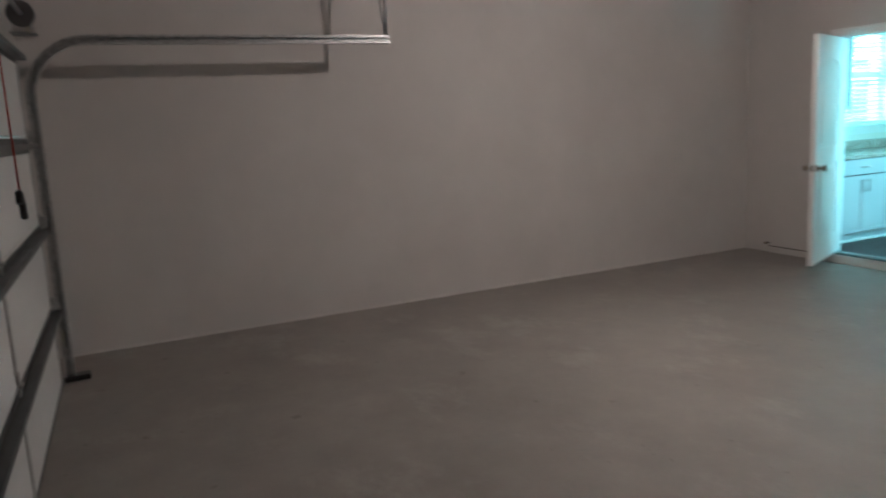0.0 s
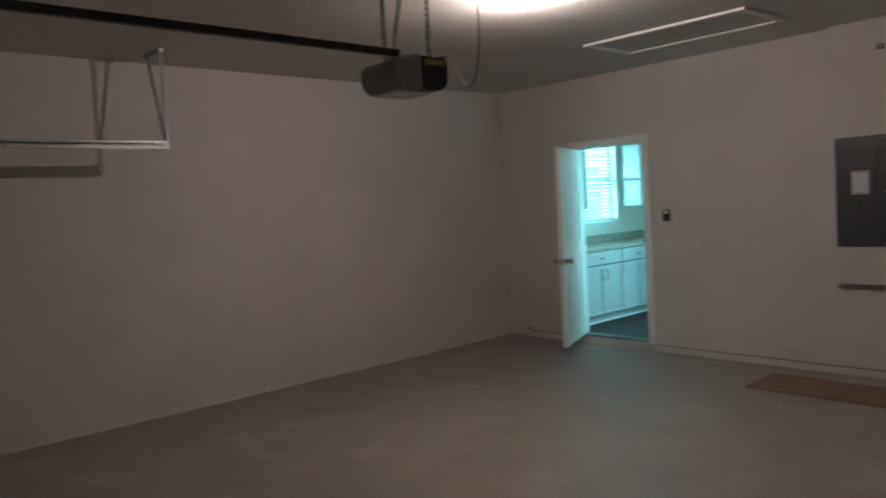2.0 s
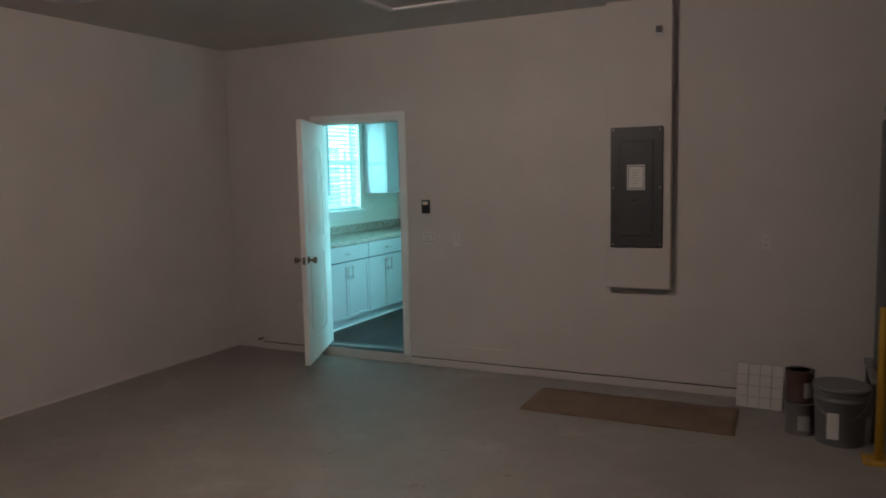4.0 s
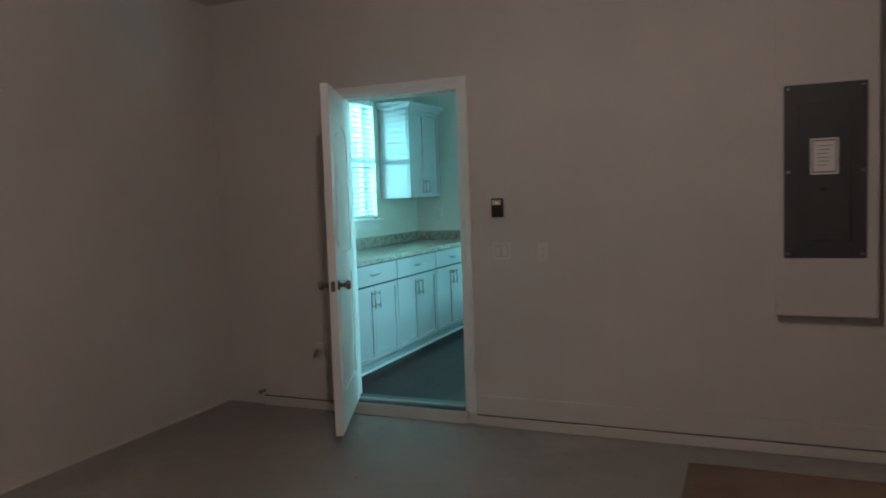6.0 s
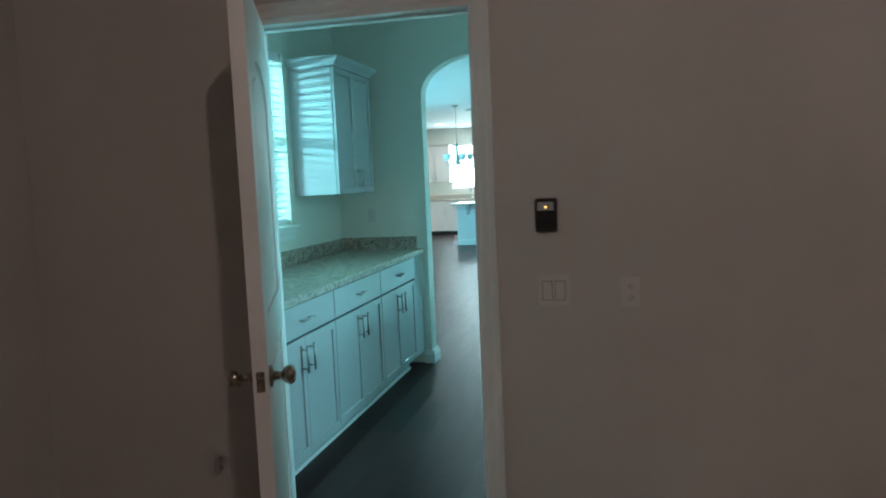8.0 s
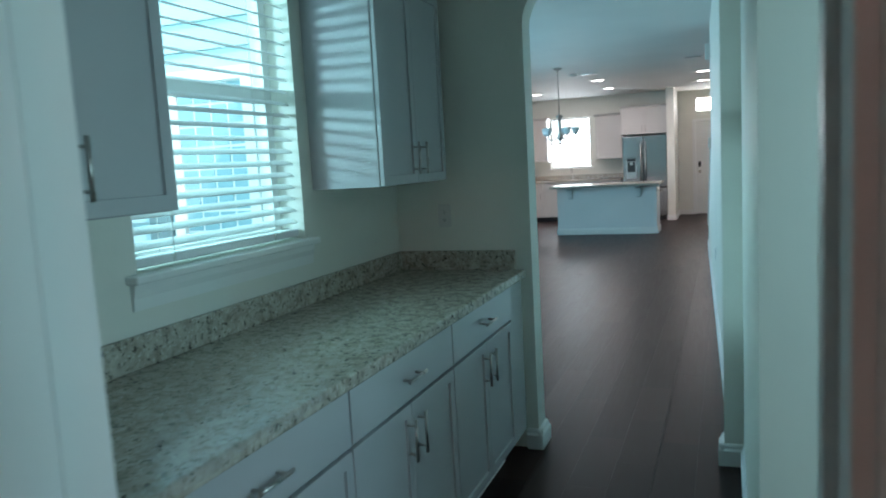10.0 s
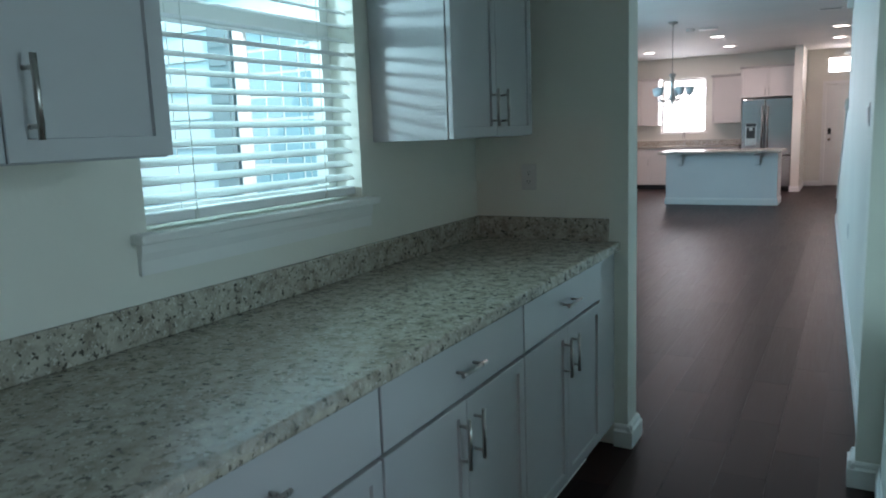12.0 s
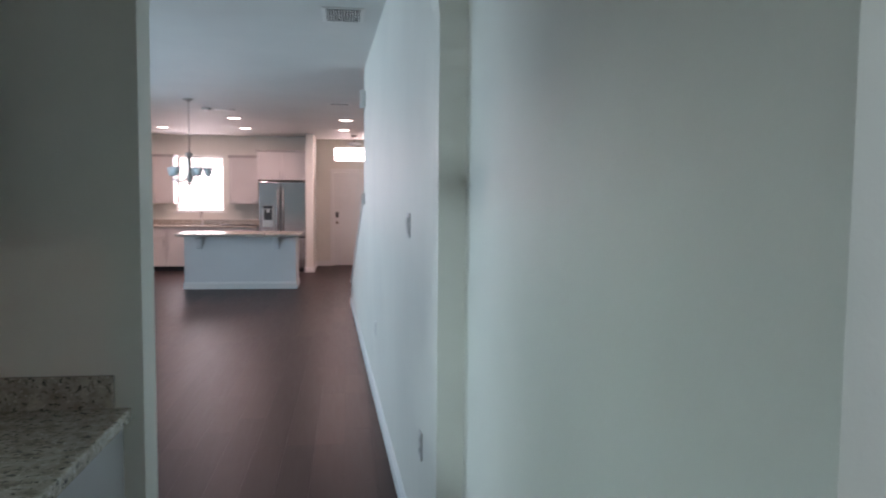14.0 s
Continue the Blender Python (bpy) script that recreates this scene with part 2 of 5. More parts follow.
def tube_into(bm, points, radius, sides=10, caps=True):
    """A tube of round section along a line of points."""
    pts = [Vector(p) for p in points]
    rings = []
    for i, p in enumerate(pts):
        d = (pts[min(i + 1, len(pts) - 1)] - pts[max(i - 1, 0)]).normalized()
        q = d.to_track_quat("Z", "Y")
        r = radius[i] if isinstance(radius, (list, tuple)) else radius
        rings.append([bm.verts.new(p + q @ Vector((r * math.cos(2 * math.pi * k / sides), r * math.sin(2 * math.pi * k / sides), 0))) for k in range(sides)])
    for a, b in zip(rings, rings[1:]):
        for k in range(sides):
            bm.faces.new((a[k], a[(k + 1) % sides], b[(k + 1) % sides], b[k])).smooth = True
    if caps:
        bm.faces.new(list(reversed(rings[0])))
        bm.faces.new(rings[-1])


def tube(points, radius, sides=10, caps=True):
    bm = bmesh.new()
    tube_into(bm, points, radius, sides, caps)
    return bm


def lathe_into(bm, profile, centre, sides=32, axis="z"):
    """Turns (radius, height) pairs about an axis through centre."""
    c = Vector(centre)
    rings = []
    for r, h in profile:
        ring = []
        for k in range(sides):
            a = 2 * math.pi * k / sides
            u, v = r * math.cos(a), r * math.sin(a)
            off = {"z": (u, v, h), "y": (u, h, -v), "x": (h, u, v)}[axis]
            ring.append(bm.verts.new(c + Vector(off)))
        rings.append(ring)
    for a, b in zip(rings, rings[1:]):
        for k in range(sides):
            f = bm.faces.new((a[k], a[(k + 1) % sides], b[(k + 1) % sides], b[k]))
            f.smooth = True
    bm.faces.new(list(reversed(rings[0])))
    bm.faces.new(rings[-1])


def lathe(profile, centre, sides=32, axis="z"):
    bm = bmesh.new()
    lathe_into(bm, profile, centre, sides, axis)
    return bm


def prism(points, axis, low, high, bevel=0.0):
    """An outline in the plane across an axis, drawn out along it."""
    bm = bmesh.new()

    def at(p, h):
        return {"x": (h, p[0], p[1]), "y": (p[0], h, p[1]), "z": (p[0], p[1], h)}[axis]
    a = [bm.verts.new(at(p, low)) for p in points]
    b = [bm.verts.new(at(p, high)) for p in points]
    bm.faces.new(a)
    bm.faces.new(list(reversed(b)))
    for i in range(len(points)):
        j = (i + 1) % len(points)
        bm.faces.new((a[i], b[i], b[j], a[j]))
    bmesh.ops.recalc_face_normals(bm, faces=bm.faces)
    if bevel:
        bmesh.ops.bevel(bm, geom=list(bm.edges), offset=bevel, segments=2, affect="EDGES", profile=0.5)
    return bm


def finish(name, bm, material):
    bmesh.ops.recalc_face_normals(bm, faces=bm.faces)
    me = bpy.data.meshes.new(name)
    bm.to_mesh(me)
    bm.free()
    me.materials.append(material)
    return new(name, me)


def part(name, bm, material, parent, label=""):
    ob = finish(name, bm, material)
    ob.parent = parent
    if label:
        ob["label"] = label
    return ob


def thing(name, label, category, group="", at=(0, 0, 0)):
    ob = new(name)
    ob.empty_display_size = 0.1
    return tagged(ob, label, category, group)


def structure(name, bm, material, label, category=""):
    return tagged(finish(name, bm, material), label, category, "", "structure")


def wall_with_holes(u0, u1, z0, z1, holes):
    """Rectangles (u0, u1, z0, z1) that fill a wall round its holes."""
    us = sorted({u0, u1, *[h[0] for h in holes], *[h[1] for h in holes]})
    out = []
    for a, b in zip(us, us[1:]):
        spans = sorted((h[2], h[3]) for h in holes if h[0] <= a and h[1] >= b)
        z = z0
        for lo, hi in spans:
            if lo > z:
                out.append((a, b, z, lo))
            z = hi
        if z < z1:
            out.append((a, b, z, z1))
    return out


def wall_x(name, y0, y1, x0, x1, z0, z1, holes, material, label):
    """A wall that runs along x, from y0 to y1 thick."""
    bm = bmesh.new()
    for a, b, lo, hi in wall_with_holes(x0, x1, z0, z1, holes):
        box_into(bm, a, b, y0, y1, lo, hi)
    bmesh.ops.remove_doubles(bm, verts=bm.verts, dist=0.0005)
    return structure(name, bm, material, label, "wall")


def wall_y(name, x0, x1, y0, y1, z0, z1, holes, material, label):
    bm = bmesh.new()
    for a, b, lo, hi in wall_with_holes(y0, y1, z0, z1, holes):
        box_into(bm, x0, x1, a, b, lo, hi)
    bmesh.ops.remove_doubles(bm, verts=bm.verts, dist=0.0005)
    return structure(name, bm, material, label, "wall")


# ---- plan ----
GX0, GX1, GY0, GZF, GZC = -1.50, 5.10, -6.92, -0.095, 2.82   # garage
DX0, DX1, DZ = -0.430, 0.422, 2.06                            # door to the house
PX0, PX1, PY0, PY1, PZC = -1.262, 0.405, 0.14, 2.935, 2.76    # pantry
AX0, AX1 = -0.556, 0.320                                     # arch
LX0, LX1, LY0, LY1, LZC = -4.30, 0.325, 3.075, 16.60, 2.76   # living room and kitchen
WY0, WY1, WZ0, WZ1 = 1.085, 2.015, 1.185, 2.33               # pantry window

FRONT_TURN = Matrix.Translation((-0.925, GY0 + 0.085, 0)) @ Matrix.Rotation(radians(-2.2), 4, "Z") @ Matrix.Translation((0.925, -GY0, 0))   # the front is not quite square

# ---- ground outside ----
ground = structure("ground", box(-60, 60, -60, 60, -0.62, -0.42), M_GRASS, "flat green lawn round the house", "ground")

# ---- garage shell ----
structure("floor_garage", box(GX0 - 0.15, GX1 + 0.15, GY0 - 0.5, 0.0, -0.40, GZF), M_CONCRETE, "bare grey concrete garage floor, smeared and dusty", "floor")
wall_y("wall_garage_left", GX0 - 0.15, GX0, GY0 - 0.5, 0.0, -0.40, GZC, [], M_GWALL, "plain painted plaster garage side wall")
wall_y("wall_garage_right", GX1, GX1 + 0.15, GY0 - 0.5, 0.0, -0.40, GZC, [], M_GWALL, "plain painted plaster garage side wall")
wall_x("wall_garage_house", 0.0, PY0, GX0 - 0.15, GX1 + 0.15, -0.40, GZC, [(DX0 - 0.02, DX1 + 0.02, -0.02, DZ + 0.02)], M_GWALL, "painted garage wall with the door to the house")
front = wall_x("wall_garage_front", GY0 - 0.2, GY0 - 0.06, GX0 + 0.016, GX1 - 0.016, -0.40, GZC - 0.002, [(-0.84, 4.68, -0.40, 2.0)], M_GWALL, "painted garage front wall round the overhead door")
front.matrix_world = FRONT_TURN
structure("ceiling_garage", box(GX0 - 0.15, GX1 + 0.15, GY0 - 0.5, 0.0, GZC, GZC + 0.12), M_GCEIL, "painted plaster garage ceiling", "ceiling")

# ---- pantry shell ----
wall_y("wall_pantry_window", PX0 - 0.17, PX0, PY0, PY1, -0.40, PZC, [(WY0, WY1, WZ0, WZ1)], M_WALL, "painted pantry wall with a window over the counter")
wall_y("wall_pantry_right", PX1, PX1 + 0.12, 1.165, PY1, 0.0, PZC, [], M_WALL, "plain painted pantry wall")
wall_x("wall_alcove_back", 1.165, 1.285, PX1 + 0.12, 1.80, 0.0, PZC, [], M_WALL, "plain painted return wall")
# the window hole is assumed and unseen, cut for the added side light
wall_y("wall_alcove_end", 1.68, 1.80, PY0, 1.165, 0.0, PZC, [(0.33, 1.03, 1.0, 2.0)], M_WALL, "painted end wall with an added, unseen small window")
structure("ceiling_pantry", box(PX0 - 0.17, 1.80, PY0, PY1, PZC, PZC + 0.1), M_CEIL, "painted pantry ceiling", "ceiling")


def arch_wall():
    """The wall between pantry and living room, with an arched opening."""
    bm = bmesh.new()
    y0, y1, top = PY1, LY0, PZC + 0.1
    box_into(bm, LX0 - 0.15, AX0, y0, y1, 0.0, top)
    box_into(bm, AX1, 1.80, y0, y1, 0.0, top)
    cx, rx, spring, rise, steps = (AX0 + AX1) / 2, (AX1 - AX0) / 2, 2.09, 0.29, 24
    for i in range(steps):
        a0, a1 = math.pi * (1 - i / steps), math.pi * (1 - (i + 1) / steps)
        p0 = (cx + rx * math.cos(a0), spring + rise * math.sin(a0))
        p1 = (cx + rx * math.cos(a1), spring + rise * math.sin(a1))
        v = [bm.verts.new((p[0], y, z)) for y in (y0, y1) for p, z in ((p0, p0[1]), (p1, p1[1]), (p1, top), (p0, top))]
        for f in ((0, 1, 2, 3), (7, 6, 5, 4), (0, 4, 5, 1), (3, 2, 6, 7)):
            bm.faces.new([v[k] for k in f])
    bmesh.ops.remove_doubles(bm, verts=bm.verts, dist=0.0003)
    structure("wall_arch", bm, M_WALL, "painted wall with an arched opening to the living room", "wall")


arch_wall()

# ---- living room and kitchen shell ----
KWX0, KWX1, KWZ0, KWZ1 = -3.48, -2.54, 1.18, 2.33
SK = -0.0334         # the long wall runs a little out of square


def wx(y):
    return 0.338 + SK * (y - 3.6)


def sheared(bm):
    for v in bm.verts:
        v.co.x += wx(v.co.y)
    return bm


structure("wall_living_right", sheared(box(0, 0.12, LY0, 7.95, 0.0, LZC)), M_WALL, "long plain painted living room wall", "wall")
structure("wall_stair_knee", sheared(prism([(7.95, 0.0), (11.30, 0.0), (11.30, 0.30), (7.95, 1.53)], "x", 0, 0.12)), M_WALL, "sloping painted half wall beside the stairs", "wall")
structure("trim_stair_cap", sheared(prism([(7.95, 1.532), (11.31, 0.302), (11.31, 0.325), (7.95, 1.555)], "x", -0.015, 0.135)), M_TRIM, "white sloping cap on the stair half wall", "trim")
wall_y("wall_hall_right", 1.5, 1.62, LY0, 17.30, 0.0, LZC, [], M_WALL, "painted hall side wall")
# this wide opening is assumed and never in view
wall_y("wall_living_left", LX0 - 0.15, LX0, LY0, LY1 + 0.15, 0.0, LZC, [(5.1, 9.9, 0.5, 2.5)], M_WALL, "painted living room wall with an added, unseen wide window")
wall_x("wall_kitchen_back", LY1, LY1 + 0.15, LX0, -0.81, 0.0, LZC, [(KWX0, KWX1, KWZ0, KWZ1)], M_WALL, "painted kitchen wall with a bright window over the sink")
wall_y("wall_fridge_wing", -0.81, -0.66, 15.69, LY1 + 0.15, 0.0, LZC, [], M_WALL, "painted wing wall beside the refrigerator")
wall_y("wall_hall_left", -0.81, -0.66, LY1 + 0.15, 17.30, 0.0, LZC, [], M_WALL, "painted entry hall side wall")
wall_x("wall_front", 17.10, 17.28, -0.66, 1.5, 0.0, LZC, [(-0.29, 0.62, 0.0, 2.05), (-0.29, 0.62, 2.28, 2.60)], M_WALL, "painted entry wall with front door and transom")
structure("ceiling_living", box(LX0 - 0.15, 1.62, LY0, 17.30, LZC, LZC + 0.1), M_CEIL, "smooth painted living room ceiling", "ceiling")


# ---- trim ----
def baseboard(name, a, b, normal, height=0.105, depth=0.016, z=0.0):
    """A moulded baseboard from a to b on a wall that faces normal."""
    ax, ay = a
    bx, by = b
    n = Vector((normal[0], normal[1], 0))
    prof = [(0, 0), (depth, 0), (depth, height * 0.72), (depth * 0.62, height * 0.80), (depth * 0.55, height * 0.92), (depth * 0.3, height), (0, height)]
    bm = bmesh.new()
    rings = []
    for px, py in ((ax, ay), (bx, by)):
        rings.append([bm.verts.new((px + n.x * d, py + n.y * d, z + h)) for d, h in prof])
    for i in range(len(prof)):
        j = (i + 1) % len(prof)
        bm.faces.new((rings[0][i], rings[0][j], rings[1][j], rings[1][i]))
    bm.faces.new(rings[0])
    bm.faces.new(list(reversed(rings[1])))
    return structure(name, bm, M_TRIM, "white moulded baseboard", "baseboard")


baseboard("baseboard_arch_left", (-0.612, PY1), (AX0 + 0.024, PY1), (0, -1), 0.10, 0.026)
baseboard("baseboard_arch_jamb_left", (AX0, PY1 - 0.024), (AX0, LY0 + 0.014), (1, 0), 0.10, 0.026)
baseboard("baseboard_arch_jamb_right", (AX1, PY1 - 0.024), (AX1, LY0), (-1, 0), 0.10, 0.026)
baseboard("baseboard_arch_right", (AX1 - 0.024, PY1), (PX1, PY1), (0, -1), 0.10, 0.026)
baseboard("baseboard_pantry_right", (PX1, 1.165), (PX1, PY1 - 0.026), (-1, 0), 0.10)
baseboard("baseboard_living_right", (wx(LY0), LY0), (wx(11.3), 11.3), (-1, 0))
baseboard("baseboard_living_near", (LX0, LY0), (AX0, LY0), (0, 1))
baseboard("baseboard_wing_end", (-0.826, 15.69), (-0.644, 15.69), (0, -1))
baseboard("baseboard_wing_hall", (-0.66, 15.69), (-0.66, 17.10), (1, 0))
baseboard("baseboard_front", (-0.644, 17.10), (-0.36, 17.10), (0, -1))


def garage_base():
    """The low plastered band along the garage wall, with the thin gap and ledge over it."""
    structure("baseboard_garage_right", box(DX1 + 0.080, 3.24, -0.022, 0.0, GZF, -0.035, 0.003), M_GWALL, "rough plastered band along the floor of the garage wall", "baseboard")
    structure("baseboard_garage_left", box(-1.17, DX0 - 0.080, -0.022, 0.0, GZF, -0.035, 0.003), M_GWALL, "rough plastered band along the floor of the garage wall", "baseboard")
    structure("trim_garage_right", box(DX1 + 0.080, 3.24, -0.014, 0.0, -0.026, 0.10, 0.003), M_GWALL, "painted flat board along the garage wall", "trim")
    # solid brown strips fill the groove to give its shade
    structure("trim_garage_gap", box(DX1 + 0.080, 3.24, -0.010, 0.0, -0.035, -0.026), M_GAP, "dark strip painted as shade in the gap under the board", "trim")
    structure("trim_garage_gap_left", box(-1.17, DX0 - 0.080, -0.010, 0.0, -0.035, -0.026), M_GAP, "dark strip painted as shade over the plastered band", "trim")


garage_base()


def rough_joint():
    """A ragged line of plaster and mortar where the side wall meets the slab."""
    rnd = random.Random(11)
    bm = bmesh.new()
    y, prev = GY0 + 0.1, None
    while y < -0.02:
        w = 0.006 + 0.016 * max(0, noise.noise((y * 3.1, 0.3, 0))) + rnd.uniform(0, 0.006)
        h = 0.010 + 0.012 * max(0, noise.noise((y * 2.3, 4.0, 0))) + rnd.uniform(0, 0.004)
        ring = [bm.verts.new(p) for p in ((GX0 - 0.002, y, GZF + h), (GX0 + w * 0.4, y, GZF + h * 0.7), (GX0 + w, y, GZF - 0.001))]
        if prev:
            for k in range(2):
                bm.faces.new((prev[k], prev[k + 1], ring[k + 1], ring[k]))
        prev = ring
        y += rnd.uniform(0.015, 0.05)
    structure("trim_rough_joint", bm, M_GWALL, "ragged plaster line along the foot of the wall", "trim")


rough_joint()


def casing(inner, outer, top):
    """An upright moulded casing board, thin at its inner edge."""
    s = 1 if outer > inner else -1
    return prism([(inner, 0.0), (inner, -0.009), (inner + s * 0.008, -0.012), (inner + s * 0.030, -0.011), (inner + s * 0.042, -0.016), (outer, -0.016), (outer, 0.0)], "z", -0.02, top)


def door_frame():
    structure("trim_door_left", casing(DX0 - 0.018, DX0 - 0.076, DZ + 0.076), M_TRIM, "white door casing", "trim")
    structure("trim_door_right", casing(DX1 + 0.018, DX1 + 0.076, DZ + 0.076), M_TRIM, "white door casing", "trim")
    structure("trim_door_head", prism([(0.0, DZ + 0.018), (-0.009, DZ + 0.018), (-0.012, DZ + 0.026), (-0.011, DZ + 0.048), (-0.016, DZ + 0.060), (-0.016, DZ + 0.075), (0.0, DZ + 0.075)], "x", DX0 - 0.0175, DX1 + 0.0175), M_TRIM, "white door casing", "trim")
    structure("trim_jamb_left", box(DX0 - 0.02, DX0, -0.004, PY0, -0.012, DZ, 0.002), M_TRIM, "white door jamb", "trim")
    structure("trim_jamb_right", box(DX1, DX1 + 0.02, -0.004, PY0, -0.012, DZ, 0.002), M_TRIM, "white door jamb", "trim")
    structure("trim_jamb_head", box(DX0 - 0.02, DX1 + 0.02, -0.004, PY0, DZ, DZ + 0.02), M_TRIM, "white door jamb head", "trim")
    structure("trim_stop_left", box(DX0, DX0 + 0.011, 0.05, 0.085, 0.0, DZ), M_TRIM, "white door stop", "trim")
    structure("trim_stop_right", box(DX1 - 0.011, DX1, 0.05, 0.085, 0.0, DZ), M_TRIM, "white door stop", "trim")
    structure("trim_stop_head", box(DX0 + 0.011, DX1 - 0.011, 0.05, 0.085, DZ - 0.011, DZ), M_TRIM, "white door stop", "trim")
    structure("trim_sill", box(DX0 - 0.02, DX1 + 0.02, -0.03, 0.02, GZF, -0.012, 0.004), M_GWALL, "painted concrete door sill step", "trim")
    structure("trim_threshold", prism([(-0.024, -0.011), (0.13, -0.011), (0.13, 0.004), (0.02, 0.004), (-0.024, -0.004)], "x", DX0 + 0.001, DX1 - 0.001), M_DARKSTEEL, "dark door threshold", "trim")
    structure("trim_threshold_strip", prism([(0.004, 0.0042), (0.034, 0.0042), (0.030, 0.013), (0.010, 0.013)], "x", DX0 + 0.001, DX1 - 0.001), M_GALV, "narrow aluminium threshold strip", "trim")


door_frame()


# ---- the open door ----
def house_door():
    """A two-panel door leaf, hinged at the origin, drawn along +x with its house side towards +y."""
    w, h, t = 0.838, 2.036, 0.044
    root = thing("door_1", "white two-panel door standing open into the garage", "door")
    root["kind"] = "structure"
    leaf = bmesh.new()
    arch_top = [(w / 2 + (w / 2 - 0.13) * math.cos(a), 1.72 + 0.12 * math.sin(a)) for a in [math.pi * i / 14 for i in range(15)]]
    upper = [(0.13, 1.05), (w - 0.13, 1.05), *arch_top]
    lower = [(0.13, 0.22), (w - 0.13, 0.22), (w - 0.13, 0.90), (0.13, 0.90)]
    box_into(leaf, 0, w, 0.011, t - 0.011, 0, h)
    # stiles and rails stand proud round the panels on both faces
    for y0, y1 in ((0.0, 0.011), (t - 0.011, t)):
        for a, b, lo, hi in ((0, 0.13, 0, h), (w - 0.13, w, 0, h), (0.13, w - 0.13, 0, 0.22), (0.13, w - 0.13, 0.90, 1.05), (0.13, w - 0.13, 1.84, h)):
            box_into(leaf, a, b, y0, y1, lo, hi)
        for i in range(14):
            (xa, za), (xb, zb) = arch_top[i], arch_top[i + 1]
            v = [leaf.verts.new((x, y, z)) for y in (y0, y1) for x, z in ((xa, za), (xb, zb), (xb, 1.84), (xa, 1.84))]
            for f in ((0, 1, 2, 3), (7, 6, 5, 4), (0, 4, 5, 1)):
                leaf.faces.new([v[k] for k in f])
    part("leaf", leaf, M_DOOR, root)
    for outline, nm in ((upper, "panel"), (lower, "panel")):
        for y0, y1 in ((0.004, 0.0115), (t - 0.0115, t - 0.004)):
            cx = sum(p[0] for p in outline) / len(outline)
            cz = (min(p[1] for p in outline) + max(p[1] for p in outline)) / 2
            small = [(cx + (x - cx) * 0.80, cz + (z - cz) * 0.88) for x, z in outline]
            part(nm, prism(small, "y", y0, y1, 0.003), M_DOOR, root)
    for side, y in ((-1, 0.0), (1, t)):
        prof = [(0.032, 0.0), (0.032, 0.006), (0.014, 0.012), (0.011, 0.032), (0.020, 0.040), (0.028, 0.052), (0.029, 0.062), (0.022, 0.072), (0.006, 0.076)]
        part("knob", lathe([(r, side * d) for r, d in prof], (w - 0.065, y, 0.88), 24, "y"), M_KNOB, root, "aged nickel door knob")
    part("latch_plate", box(w, w + 0.0025, 0.010, 0.034, 0.85, 0.91, 0.001), M_KNOB, root)
    for z in (0.25, 1.02, 1.80):
        part("hinge", tube([(-0.004, t + 0.004 - 0.048, z - 0.045), (-0.004, t + 0.004 - 0.048, z + 0.045)], 0.006, 10), M_KNOB, root)
    return root


leaf_door = house_door()
# closed, the leaf lies along +x from the hinge; it stands open towards the garage
open_angle = math.degrees(math.atan2(-0.796, 0.338))
leaf_door.matrix_world = pose(DX0 + 0.012, -0.004, 0.012, 0, 0, open_angle)


# ---- garage overhead door ----
def garage_door():
    root = thing("garage_door", "closed white sectional steel garage door with horizontal struts", "garage door")
    y0, y1 = GY0 - 0.055, GY0 - 0.005
    tops = [GZF + 0.01 + 0.533 * i for i in range(5)]
    for i in range(4):
        sec = part("section", box(-0.86, 4.70, y0, y1, tops[i], tops[i + 1] - 0.004, 0.004), M_GDOOR, root)
        part("stile", box(-0.86, -0.80, y1, y1 + 0.004, tops[i] + 0.01, tops[i + 1] - 0.014), M_GALV, sec)
        for x in (0.9, 2.9):
            part("stile", box(x - 0.03, x + 0.03, y1, y1 + 0.004, tops[i] + 0.01, tops[i + 1] - 0.014), M_GALV, sec)
    for z in (tops[1] - 0.06, tops[2] - 0.06, tops[3] - 0.06, tops[4] - 0.06):
        bm = bmesh.new()
        box_into(bm, -0.86, 4.70, y1 + 0.001, y1 + 0.004, z - 0.04, z + 0.045)
        box_into(bm, -0.86, 4.70, y1 + 0.0042, y1 + 0.055, z - 0.014, z - 0.010)
        box_into(bm, -0.86, 4.70, y1 + 0.0042, y1 + 0.055, z + 0.010, z + 0.014)
        box_into(bm, -0.86, 4.70, y1 + 0.051, y1 + 0.055, z - 0.0098, z + 0.0098)
        part("strut", bm, M_DARKSTEEL, root, "dark steel stiffening strut")
    for z in tops[1:4]:
        bm = lathe([(0.022, -0.012), (0.022, 0.012)], (-0.93, y1 + 0.05, z), 16, "x")
        tube_into(bm, [(-0.93, y1 + 0.05, z), (-0.82, y1 + 0.05, z)], 0.006, 8)
        box_into(bm, -0.87, -0.79, y1 + 0.001, y1 + 0.045, z - 0.035, z + 0.035)
        part("roller", bm, M_GALV, root)
    part("bottom_seal", box(-0.86, 4.70, y0, y1 + 0.004, GZF, GZF + 0.016), M_BLACK, root, "black rubber bottom seal")
    part("tag", box(-0.70, -0.66, y1 + 0.0562, y1 + 0.0575, 0.20, 0.30), M_YLABEL, root, "yellow paper tag")
    for z in tops[1:4]:
        for x in (-0.83, 0.9, 2.9):
            bm = box(x - 0.028, x + 0.028, y1 + 0.0042, y1 + 0.011, z - 0.06, z + 0.055, 0.002)
            tube_into(bm, [(x - 0.03, y1 + 0.016, z), (x + 0.03, y1 + 0.016, z)], 0.008, 8)
            part("hinge", bm, M_GALV, root)
    return root


garage_door().matrix_world = FRONT_TURN


